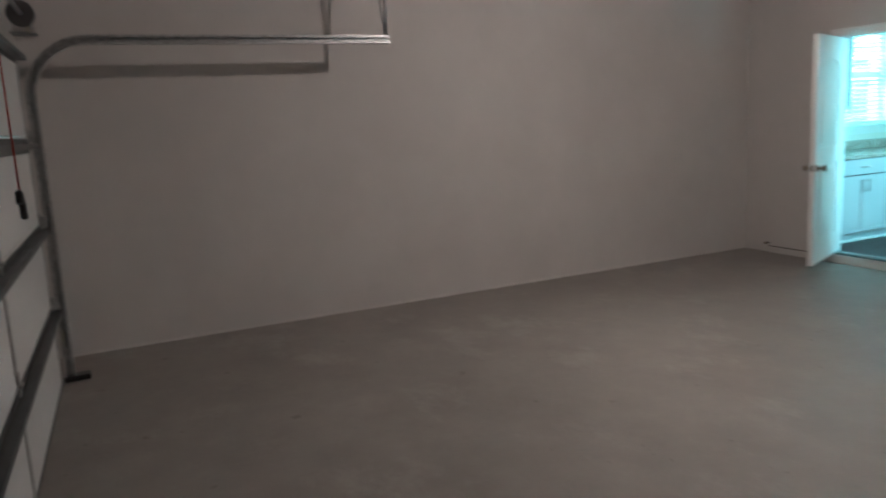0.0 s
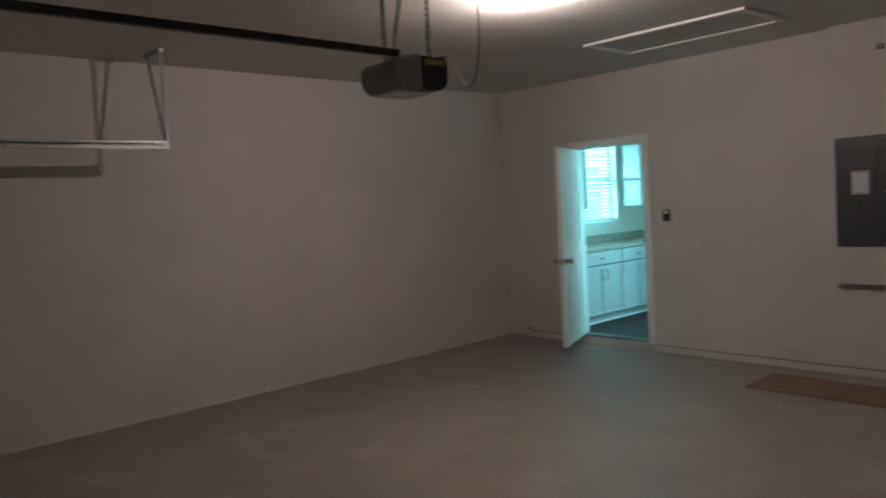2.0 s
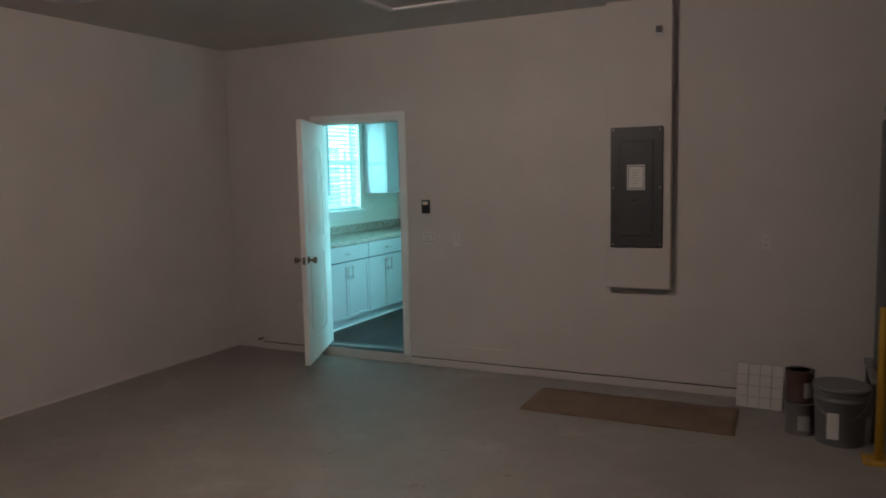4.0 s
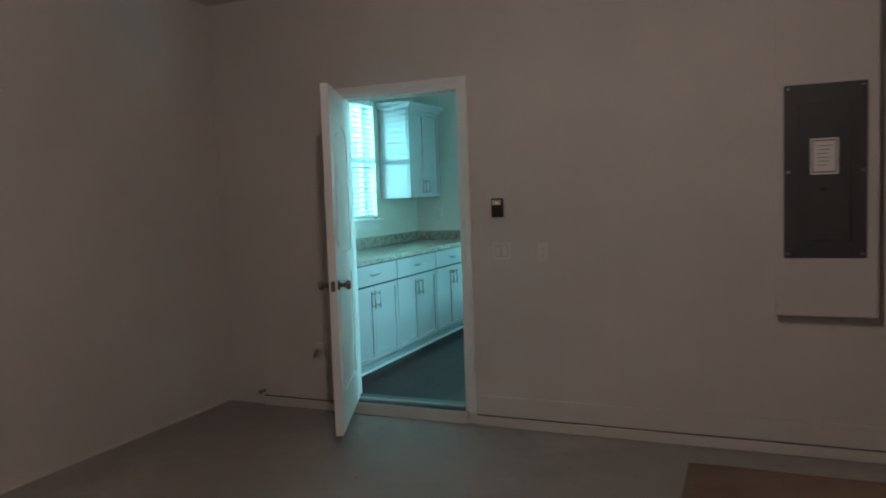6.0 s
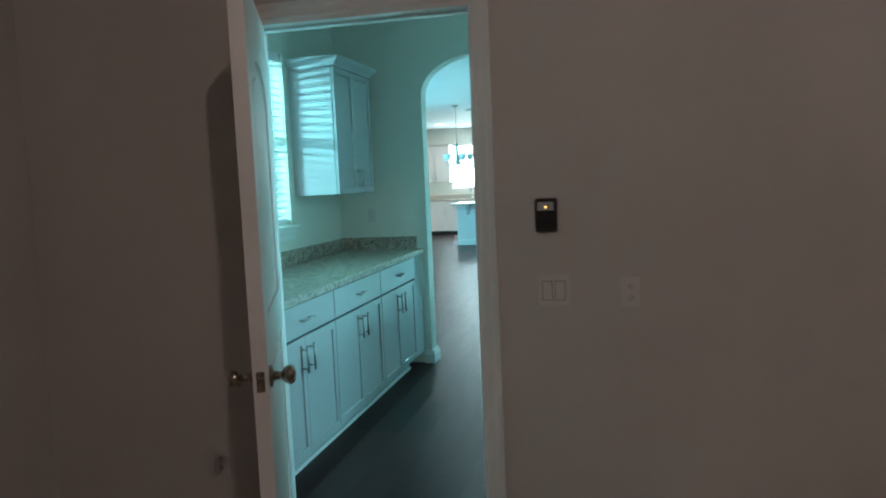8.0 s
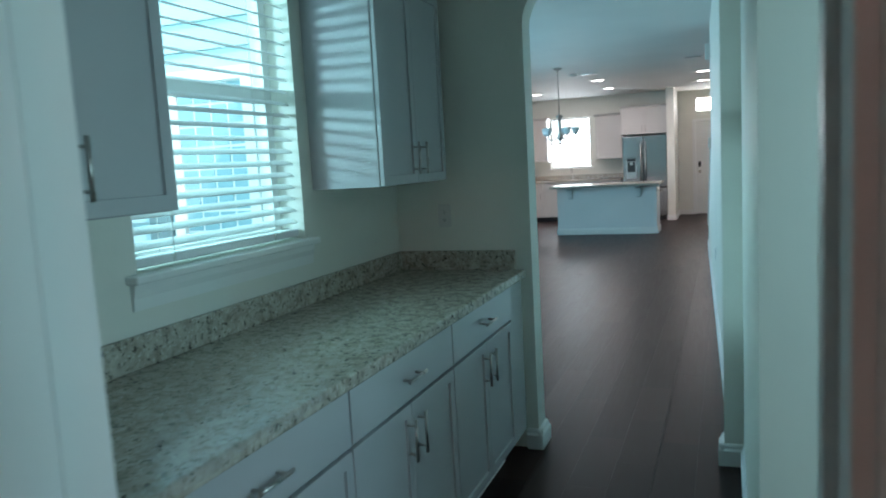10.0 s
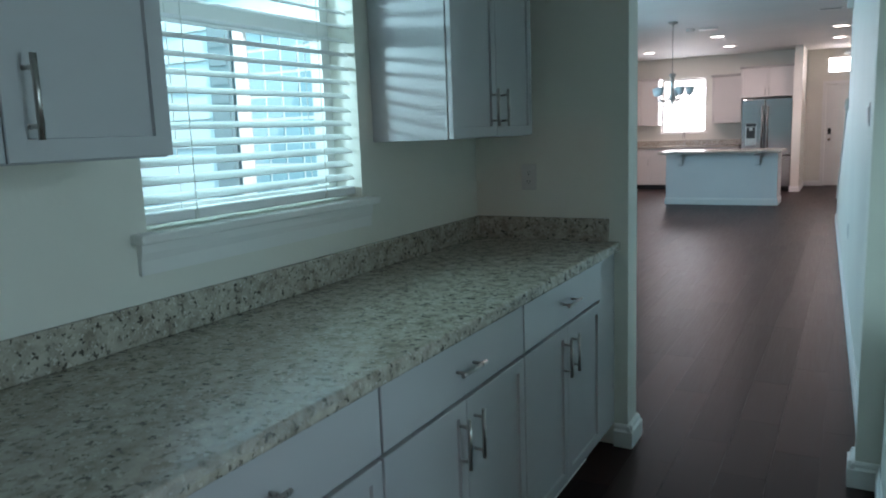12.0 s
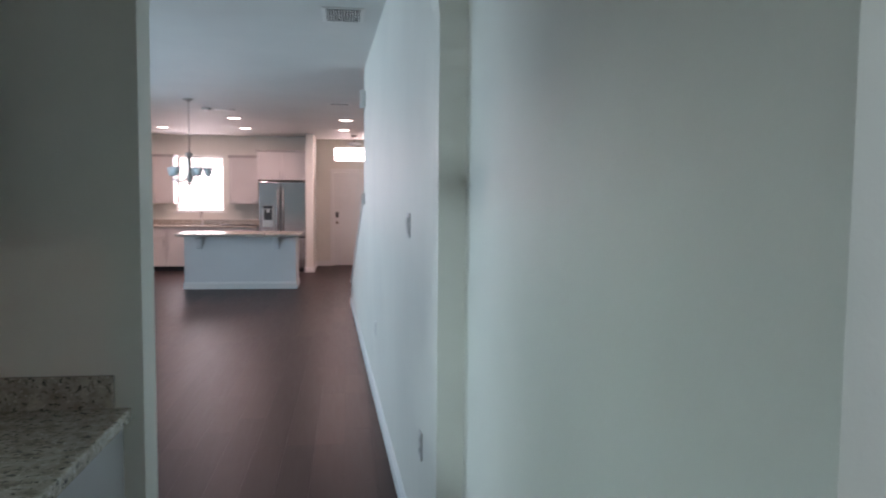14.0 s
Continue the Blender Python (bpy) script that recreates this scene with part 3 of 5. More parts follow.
def door_track(x, sign, name_label, shift=0.0):
    """Vertical and horizontal track of a sectional door, with its curve and hanger."""
    root = thing("door_track", name_label, "door track", "garage door tracks")
    y, z0, zt, yend = GY0 + 0.045 + shift, GZF, 2.10, -4.37
    r = 0.36
    pts = [(y, z0 + 0.02), (y, zt - r)]
    pts += [(y + r - r * math.cos(a), zt - r + r * math.sin(a)) for a in [math.pi / 2 * i / 12 for i in range(1, 13)]]
    pts += [(yend, zt)]
    bm = bmesh.new()
    prof = [(0.0, -0.03), (0.0, 0.03), (0.045, 0.03), (0.045, 0.012), (0.042, 0.012), (0.042, 0.027), (0.003, 0.027), (0.003, -0.027), (0.042, -0.027), (0.042, -0.012), (0.045, -0.012), (0.045, -0.03)]
    rings = []
    for i, (py, pz) in enumerate(pts):
        a, b = pts[max(i - 1, 0)], pts[min(i + 1, len(pts) - 1)]
        d = Vector((b[0] - a[0], b[1] - a[1])).normalized()
        nrm = Vector((-d.y, d.x))
        rings.append([bm.verts.new((x + sign * u, py + nrm.x * v, pz + nrm.y * v)) for u, v in prof])
    for p, q in zip(rings, rings[1:]):
        for k in range(len(prof)):
            j = (k + 1) % len(prof)
            bm.faces.new((p[k], p[j], q[j], q[k]))
    bm.faces.new(rings[0])
    bm.faces.new(list(reversed(rings[-1])))
    part("rail", bm, M_GALV, root)
    for z in (0.18, 0.75, 1.35):
        part("bracket", box(min(x, x - sign * 0.16), max(x, x - sign * 0.16), y - 0.03, y + 0.025, z - 0.02, z + 0.02, 0.002), M_GALV, root)
    for i in range(9):
        z = 0.12 + i * 0.19
        part("bolt", lathe([(0.012, 0.0), (0.012, 0.004), (0.006, 0.009)] if sign > 0 else [(0.006, -0.009), (0.012, -0.004), (0.012, 0.0)], (x + sign * 0.046, y + (0.012 if i % 2 else -0.006), z), 8, "x"), M_NICKEL, root, "bright bolt head")
    hx = x - sign * 0.004
    strap = bmesh.new()
    box_into(strap, hx - 0.016, hx + 0.016, yend - 0.004, yend, zt - 0.03, GZC)
    part("hanger", strap, M_GALV, root, "perforated galvanised strap")
    part("hanger", tube([(hx, yend - 0.014, zt + 0.03), (hx - sign * 0.22, yend - 0.014, GZC - 0.02)], 0.012, 4), M_GALV, root, "perforated galvanised strap")
    part("ceiling_angle", box(hx - 0.26, hx + 0.04, yend - 0.03, yend + 0.004, GZC - 0.028, GZC, 0.002), M_GALV, root)
    part("foot", box(x - 0.03, x + 0.07, y - 0.04, y + 0.12, GZF, GZF + 0.035, 0.008), M_BLACK, root, "black rubber foot")
    return root


door_track(-0.925, 1, "galvanised overhead door track curving back under the ceiling", 0.085)
door_track(4.77, -1, "galvanised overhead door track curving back under the ceiling", -0.13)


def torsion_shaft():
    root = thing("torsion_spring", "steel torsion shaft with spring over the garage door", "torsion spring")
    y, z = GY0 + 0.06, 2.24
    part("shaft", tube([(GX0 + 0.03, y, z), (GX1 - 0.03, y, z)], 0.013, 10), M_GALV, root)
    pts = [(0.9 + i * 0.005, y + 0.035 * math.cos(i * 1.05), z + 0.035 * math.sin(i * 1.05)) for i in range(180)]
    part("spring", tube(pts, 0.006, 5), M_DARKSTEEL, root)
    part("drum", lathe([(0.075, -0.03), (0.075, -0.02), (0.06, -0.015), (0.055, 0.02), (0.075, 0.03)], (-0.80, y, z), 24, "x"), M_DARKSTEEL, root)
    part("bearing_plate", box(GX0 + 0.03, GX0 + 0.2, GY0 - 0.06, y + 0.03, z - 0.05, z - 0.04), M_GALV, root)
    part("warning_tag", box(-0.915, -0.875, y + 0.02, y + 0.022, 2.13, 2.26), M_YLABEL, root, "yellow warning tag")
    return root


torsion_shaft().matrix_world = FRONT_TURN


# ---- garage door opener ----
def opener():
    root = thing("garage_door_opener", "grey and black garage door opener hanging from the ceiling", "door opener")
    x, y, z = 1.70, -4.23, 2.21
    w = 0.145
    body = [(-0.165, 0.02), (-0.16, -0.055), (-0.125, -0.095), (0.01, -0.095), (0.01, 0.082), (-0.03, 0.085), (-0.075, 0.06), (-0.135, 0.055)]
    part("housing", prism([(y + a, z + b) for a, b in body], "x", x - w, x + w, 0.016), M_GREYPLASTIC, root, "grey plastic housing")
    part("end_panel", prism([(y + a, z + b) for a, b in [(0.012, -0.090), (0.125, -0.092), (0.17, -0.068), (0.185, -0.03), (0.185, 0.065), (0.175, 0.078), (0.012, 0.078)]], "x", x - w + 0.004, x + w - 0.004, 0.006), M_BLACK, root, "black end panel")
    part("lens", box(x - 0.10, x + 0.10, y - 0.12, y + 0.10, z - 0.104, z - 0.0955, 0.003), M_FROST, root, "frosted light cover")
    part("label", box(x + w - 0.005, x + w - 0.002, y + 0.03, y + 0.165, z + 0.034, z + 0.062), M_YLABEL, root, "yellow warning label")
    part("top_plate", box(x - 0.09, x + 0.09, y - 0.05, y + 0.15, z + 0.077, z + 0.088, 0.003), M_GALV, root)
    part("rail", box(x - 0.017, x + 0.017, GY0 + 0.09, y - 0.02, z + 0.090, z + 0.126, 0.004), M_RAILBLACK, root, "black painted drive rail")
    part("front_bracket", box(x - 0.03, x + 0.03, GY0 - 0.06, GY0 + 0.09, z + 0.08, z + 0.16, 0.003), M_GALV, root)
    cy = GY0 + 0.185
    part("trolley", box(x - 0.03, x + 0.03, cy - 0.06, cy + 0.06, z + 0.05, z + 0.0875, 0.004), M_BLACK, root)
    part("release_cord", tube([(x, cy, z + 0.05), (x + 0.004, cy, 1.8), (x, cy, 1.315)], 0.003, 6), M_RED, root, "red release cord")
    part("release_handle", tube([(x + 0.045, cy, 1.285), (x + 0.03, cy, 1.32), (x, cy, 1.315), (x - 0.03, cy, 1.285), (x - 0.055, cy, 1.23)], 0.011, 8), M_BLACK, root, "black pull handle")
    part("arm", tube([(x, GY0 + 0.55, z + 0.085), (x, GY0 + 0.06, 1.95)], 0.012, 6), M_GALV, root)

    def strap(p, q):
        bm = bmesh.new()
        p, q = Vector(p), Vector(q)
        d = (q - p).normalized()
        side = Vector((1, 0, 0)) if abs(d.x) < 0.5 else Vector((0, 1, 0))
        n = d.cross(side).normalized()
        steps = 18
        for i in range(steps):
            a, b = p + (q - p) * (i / steps), p + (q - p) * ((i + 0.62) / steps)
            v = [bm.verts.new(c + side * s * 0.016 + n * k * 0.0015) for c in (a, b) for s in (-1, 1) for k in (-1, 1)]
            bmesh.ops.convex_hull(bm, input=v)
            a = b
            b = p + (q - p) * ((i + 1) / steps)
            for s0, s1 in ((-1, -0.45), (0.45, 1)):
                v = [bm.verts.new(c + side * s * 0.016 + n * k * 0.0015) for c in (a, b) for s in (s0, s1) for k in (-1, 1)]
                bmesh.ops.convex_hull(bm, input=v)
        part("strap", bm, M_GALV, root, "perforated hanging strap")
    strap((x - 0.095, y - 0.03, z + 0.08), (x - 0.10, y - 0.035, GZC))
    strap((x - 0.085, y + 0.0, z + 0.08), (x + 0.05, y + 0.02, GZC))
    strap((x + 0.095, y + 0.10, z + 0.08), (x + 0.10, y + 0.10, GZC))
    pts = [(x + 0.06, y + 0.16, z + 0.085), (x + 0.10, y + 0.205, z + 0.095), (x + 0.12, y + 0.25, z + 0.06), (x + 0.13, y + 0.30, z - 0.03), (x + 0.135, y + 0.345, z - 0.055), (x + 0.14, y + 0.38, z - 0.01), (x + 0.15, y + 0.41, z + 0.13), (x + 0.15, y + 0.42, z + 0.30), (x + 0.14, y + 0.42, GZC)]
    fine = []
    for i in range(len(pts) - 1):
        p0, p1, p2, p3 = [Vector(pts[max(0, min(len(pts) - 1, i + k))]) for k in (-1, 0, 1, 2)]
        for s in range(6):
            t = s / 6
            fine.append(0.5 * ((2 * p1) + (p2 - p0) * t + (2 * p0 - 5 * p1 + 4 * p2 - p3) * t * t + (3 * p1 - p0 - 3 * p2 + p3) * t ** 3))
    fine.append(Vector(pts[-1]))
    part("power_cord", tube(fine, 0.0045, 6), M_WIRE, root, "dark hanging power cord")
    return root


opener()


def ceiling_bulb():
    root = thing("ceiling_light", "bare round bulb in a white porcelain ceiling holder", "ceiling light")
    x, y = 1.52, -3.05
    part("holder", lathe([(0.055, 0.0), (0.055, -0.015), (0.04, -0.03), (0.03, -0.055)], (x, y, GZC), 24), M_PLATE, root)
    part("bulb", lathe([(0.014, -0.056), (0.02, -0.066), (0.026, -0.074), (0.018, -0.082), (0.004, -0.085)], (x, y, GZC), 20), M_BULB, root)


ceiling_bulb()


def attic_hatch():
    root = thing("attic_hatch", "painted attic hatch panel with a white frame in the ceiling", "attic hatch")
    x0, x1, y0, y1 = 0.80, 2.20, -1.45, -0.75
    part("panel", box(x0 + 0.05, x1 - 0.05, y0 + 0.05, y1 - 0.05, GZC - 0.008, GZC, 0.002), M_GCEIL, root)
    for a, b, c, d in ((x0, x1, y0, y0 + 0.05), (x0, x1, y1 - 0.05, y1), (x0, x0 + 0.05, y0 + 0.05, y1 - 0.05), (x1 - 0.05, x1, y0 + 0.05, y1 - 0.05)):
        part("frame_strip", box(a, b, c, d, GZC - 0.02, GZC, 0.003), M_TRIM, root)


attic_hatch()


# ---- electric panel ----
def panel_chase():
    structure("trim_panel_chase", box(2.265, 2.745, -0.09, 0.0, 0.69, GZC, 0.004), M_GWALL, "painted boxed-out chase round the electric panel", "chase")
    root = thing("electric_panel", "dark grey electric panel with a paper notice on its cover", "electric panel")
    x0, x1, z0, z1, y = 2.305, 2.690, 1.002, 1.900, -0.09
    part("cover", box(x0, x1, y - 0.012, y, z0, z1, 0.003), M_PANELGREY, root)
    part("door", box(x0 + 0.07, x1 - 0.07, y - 0.018, y - 0.0125, z0 + 0.09, z1 - 0.10, 0.003), M_PANELGREY, root)
    part("latch", box(2.47, 2.505, y - 0.021, y - 0.0185, 1.35, 1.365), M_BLACK, root)
    part("notice", box(2.43, 2.56, y - 0.0195, y - 0.0185, 1.435, 1.62), M_PAPER, root, "white paper notice")
    for i in range(6):
        part("print_line", box(2.46, 2.53 - 0.010 * (i % 3), y - 0.0203, y - 0.0197, 1.580 - i * 0.020, 1.583 - i * 0.020), M_INK, root)
    for a, b, c, d in ((2.438, 2.444, 1.443, 1.612), (2.546, 2.552, 1.443, 1.612), (2.444, 2.546, 1.443, 1.450), (2.444, 2.546, 1.605, 1.612)):
        part("print_border", box(a, b, y - 0.0203, y - 0.0197, c, d), M_INK, root)
    for x in (x0 + 0.02, x1 - 0.02):
        for z in (z0 + 0.02, (z0 + z1) / 2, z1 - 0.02):
            part("screw", lathe([(0.007, 0.0), (0.006, -0.003), (0.002, -0.004)], (x, y - 0.012, z), 10, "y"), M_NICKEL, root)
    s = thing("sensor_box", "small white alarm sensor box on the chase", "sensor")
    part("case", box(2.625, 2.675, -0.113, -0.09, 2.57, 2.615, 0.004), M_PLATE, s)
    part("face", box(2.634, 2.675, -0.1145, -0.1132, 2.574, 2.612), M_BLACK, s)
    part("foot_strip", box(2.628, 2.672, -0.100, -0.09, 2.548, 2.566, 0.002), M_PLATE, s)


panel_chase()


# ---- wall devices ----
def wall_button():
    root = thing("door_control", "black wall control with a lit orange light", "wall control")
    x0, x1, z0, z1 = 0.641, 0.719, 1.246, 1.364
    part("case", box(x0, x1, -0.020, 0.0, z0, z1, 0.006, 2), M_BLACK, root)
    part("window", box(x0 + 0.010, x1 - 0.012, -0.0215, -0.0195, z0 + 0.076, z1 - 0.012), M_DISPLAY, root, "grey display window")
    part("led", lathe([(0.004, 0.0), (0.003, -0.002)], ((x0 + x1) / 2, -0.0216, z0 + 0.088), 10, "y"), M_LED, root, "lit orange light")
    part("push_bar", box(x0 + 0.012, x1 - 0.012, -0.023, -0.0195, z0 + 0.022, z0 + 0.034, 0.002), M_BLACK, root)


wall_button()


def wall_plate(kind, m, group, label):
    """A cover plate in the x, z plane that faces -y, with rockers or sockets."""
    root = thing("light_switch" if kind == "switch" else "outlet", label, "light switch" if kind == "switch" else "outlet", group)
    w = 0.058 if kind == "switch" else 0.035
    part("plate", box(-w, w, -0.006, 0.0, -0.0575, 0.0575, 0.003), M_PLATE, root)
    if kind == "switch":
        for x in (-0.023, 0.023):
            # dark rim drawn for the shaded seam round each rocker
            part("rocker_shade", box(x - 0.0185, x + 0.0185, -0.0066, -0.0061, -0.035, 0.035), M_GAP, root)
            part("rocker", prism([(-0.0067, -0.033), (-0.0067, 0.033), (-0.0115, 0.033), (-0.0078, -0.033)], "x", x - 0.0165, x + 0.0165), M_PLATE, root)
    else:
        for z in (-0.02, 0.02):
            f = part("socket", lathe([(0.0165, 0.0), (0.016, -0.002)], (0, -0.006, z), 20, "y"), M_PLATE, root)
            for x in (-0.006, 0.006):
                part("slot", box(x - 0.0012, x + 0.0012, -0.0087, -0.0081, z - 0.002, z + 0.006), M_SLOT, f)
            part("slot", lathe([(0.0024, 0.0), (0.0024, -0.0006)], (0, -0.0081, z - 0.008), 8, "y"), M_SLOT, f)
    root.matrix_world = m
    return root


wall_plate("switch", pose(0.699, 0, 1.033), "wall plates", "white double rocker switch beside the door")
out = wall_plate("outlet", pose(0.966, 0, 1.027), "wall plates", "white duplex outlet on the garage wall")
copy_thing(out, pose(3.39, 0, 1.055))
copy_thing(out, pose(-0.685, 0, 0.325))
pantry_out = copy_thing(out, pose(-1.00, PY1, 1.19))
tagged(pantry_out, "white duplex outlet over the granite counter")
living_out = copy_thing(out, pose(wx(3.60), 3.60, 0.54, 0, 0, -88.1))
tagged(living_out, "white duplex outlet low on the living room wall")
copy_thing(living_out, pose(wx(6.26), 6.26, 0.54, 0, 0, -88.1))
living_sw = wall_plate("switch", pose(wx(4.08), 4.08, 1.41, 0, 0, -88.1), "wall plates", "white double rocker switch on the living room wall")


def pipe_stub():
    root = thing("pipe_stub", "short capped pipe stub low on the garage wall", "pipe")
    part("pipe", tube([(-1.172, 0.0, 0.005), (-1.172, -0.045, 0.005)], 0.011, 12), M_DARKSTEEL, root)
    part("cap", tube([(-1.172, -0.045, 0.005), (-1.172, -0.062, 0.005)], 0.015, 6), M_KNOB, root)


pipe_stub()


# ---- things in the garage corner ----
def mat_sheet():
    bm = bmesh.new()
    n = 28
    top = []
    for i in range(n + 1):
        row = []
        for j in range(9):
            u, v = i / n, j / 8
            x = 1.845 + u * (3.27 - 1.845) - 0.012 * v
            y = -0.88 + v * 0.56
            z = GZF + 0.010 + 0.004 * noise.noise((x * 2.5, y * 2.5, 0)) + 0.010 * max(0, u - 0.93) * 4 * v
            row.append(bm.verts.new((x, y, z)))
        top.append(row)
    for i in range(n):
        for j in range(8):
            bm.faces.new((top[i][j], top[i + 1][j], top[i + 1][j + 1], top[i][j + 1])).smooth = True
    geo = bmesh.ops.extrude_face_region(bm, geom=bm.faces[:])
    for v in [g for g in geo["geom"] if isinstance(g, bmesh.types.BMVert)]:
        v.co.z = GZF + 0.001
    ob = finish("cardboard_sheet", bm, M_CARD)
    tagged(ob, "flat sheet of brown cardboard lying on the concrete floor", "cardboard")


mat_sheet()


def tile_stack():
    """White tiles with dark joint lines leaning on the wall."""
    root = thing("tile_sheet", "sheet of white square tiles leaning on the wall", "tiles")
    part("backing", box(-0.15, 0.15, 0.004, 0.012, 0.0, 0.31), M_GREYPLASTIC, root)
    me = None
    for i in range(4):
        for k in range(4):
            ob = part("tile", box(-0.036, 0.036, -0.003, 0.0035, 0.0, 0.074, 0.0015), M_TILEWHITE, root) if me is None else new("tile", me)
            me = ob.data
            ob.parent = root
            ob.location = (-0.113 + i * 0.0755, 0, 0.003 + k * 0.0765)
    root.matrix_world = pose(3.375, -0.24, GZF, -14, 0, -4)
    return root


tile_stack()


def paint_can(name, m, body_mat, label, r=0.085, h=0.19):
    root = thing(name, label, "paint can")
    part("body", lathe([(r - 0.004, 0.0), (r, 0.004), (r, 0.008), (r - 0.003, 0.012), (r - 0.003, h - 0.014), (r, h - 0.01), (r, h - 0.002), (r - 0.006, h), (r - 0.012, h - 0.004)], (0, 0, 0), 28), body_mat, root)
    part("lid", lathe([(r - 0.014, h - 0.006), (r - 0.016, h - 0.001), (r - 0.022, h - 0.004), (0.01, h - 0.004)], (0, 0, 0), 28), M_GALV, root, "metal lid")
    bm = bmesh.new()
    for i in range(8):
        a0, a1 = radians(-108 + i * 6), radians(-102 + i * 6)
        v = [bm.verts.new(((r - 0.002) * math.cos(a), (r - 0.002) * math.sin(a), z)) for a in (a0, a1) for z in (0.035, 0.13)]
        bm.faces.new((v[0], v[2], v[3], v[1]))
    geo = bmesh.ops.solidify(bm, geom=bm.faces[:], thickness=0.0008)
    part("paper_label", bm, M_PAPER, root, "white paper label")
    root.matrix_world = m
    return root


paint_can("paint_can", pose(3.635, -0.64, GZF, 0, 0, 10), M_CANGREY, "grey paint can standing on the concrete floor", 0.088, 0.205)
paint_can("paint_can", pose(3.630, -0.635, GZF + 0.206, 0, 0, 35), M_CANBROWN, "dark brown paint can stacked on another can", 0.086, 0.20)


def bucket():
    root = thing("bucket", "grey plastic bucket with a closed lid", "bucket")
    x, y, h = 3.855, -0.72, 0.36
    part("body", lathe([(0.132, 0.0), (0.134, 0.004), (0.143, h - 0.09), (0.150, h - 0.088), (0.150, h - 0.078), (0.144, h - 0.075), (0.145, h - 0.05), (0.153, h - 0.048), (0.153, h - 0.036), (0.146, h - 0.034), (0.147, h - 0.02)], (x, y, GZF), 36), M_BUCKET, root)
    part("lid", lathe([(0.158, h - 0.03), (0.160, h - 0.012), (0.156, h), (0.140, h), (0.136, h - 0.012), (0.01, h - 0.010)], (x, y, GZF), 36), M_BUCKET, root)
    part("label", box(x - 0.075, x - 0.010, y - 0.1415, y - 0.1385, GZF + 0.05, GZF + 0.21), M_PAPER, root, "white printed label")
    part("handle", tube([(x + 0.151 * math.cos(a), y - 0.151 * math.sin(a) * 0.9, GZF + h - 0.06 - 0.13 * math.sin(a)) for a in [math.pi * i / 16 for i in range(17)]], 0.0025, 6), M_GALV, root)


bucket()


def bollard():
    root = thing("bollard", "yellow painted steel bollard bolted to the floor", "bollard")
    x, y = 4.045, -1.00
    part("post", lathe([(0.025, 0.012), (0.025, 0.875), (0.023, 0.882), (0.005, 0.885)], (x, y, GZF), 24), M_YELLOW, root)
    part("base_plate", box(x - 0.085, x + 0.085, y - 0.085, y + 0.085, GZF, GZF + 0.012, 0.003), M_YELLOW, root)
    for sx in (-0.06, 0.06):
        for sy in (-0.06, 0.06):
            part("bolt", lathe([(0.011, 0.012), (0.011, 0.02), (0.004, 0.024)], (x + sx, y + sy, GZF), 6), M_GALV, root)


bollard()


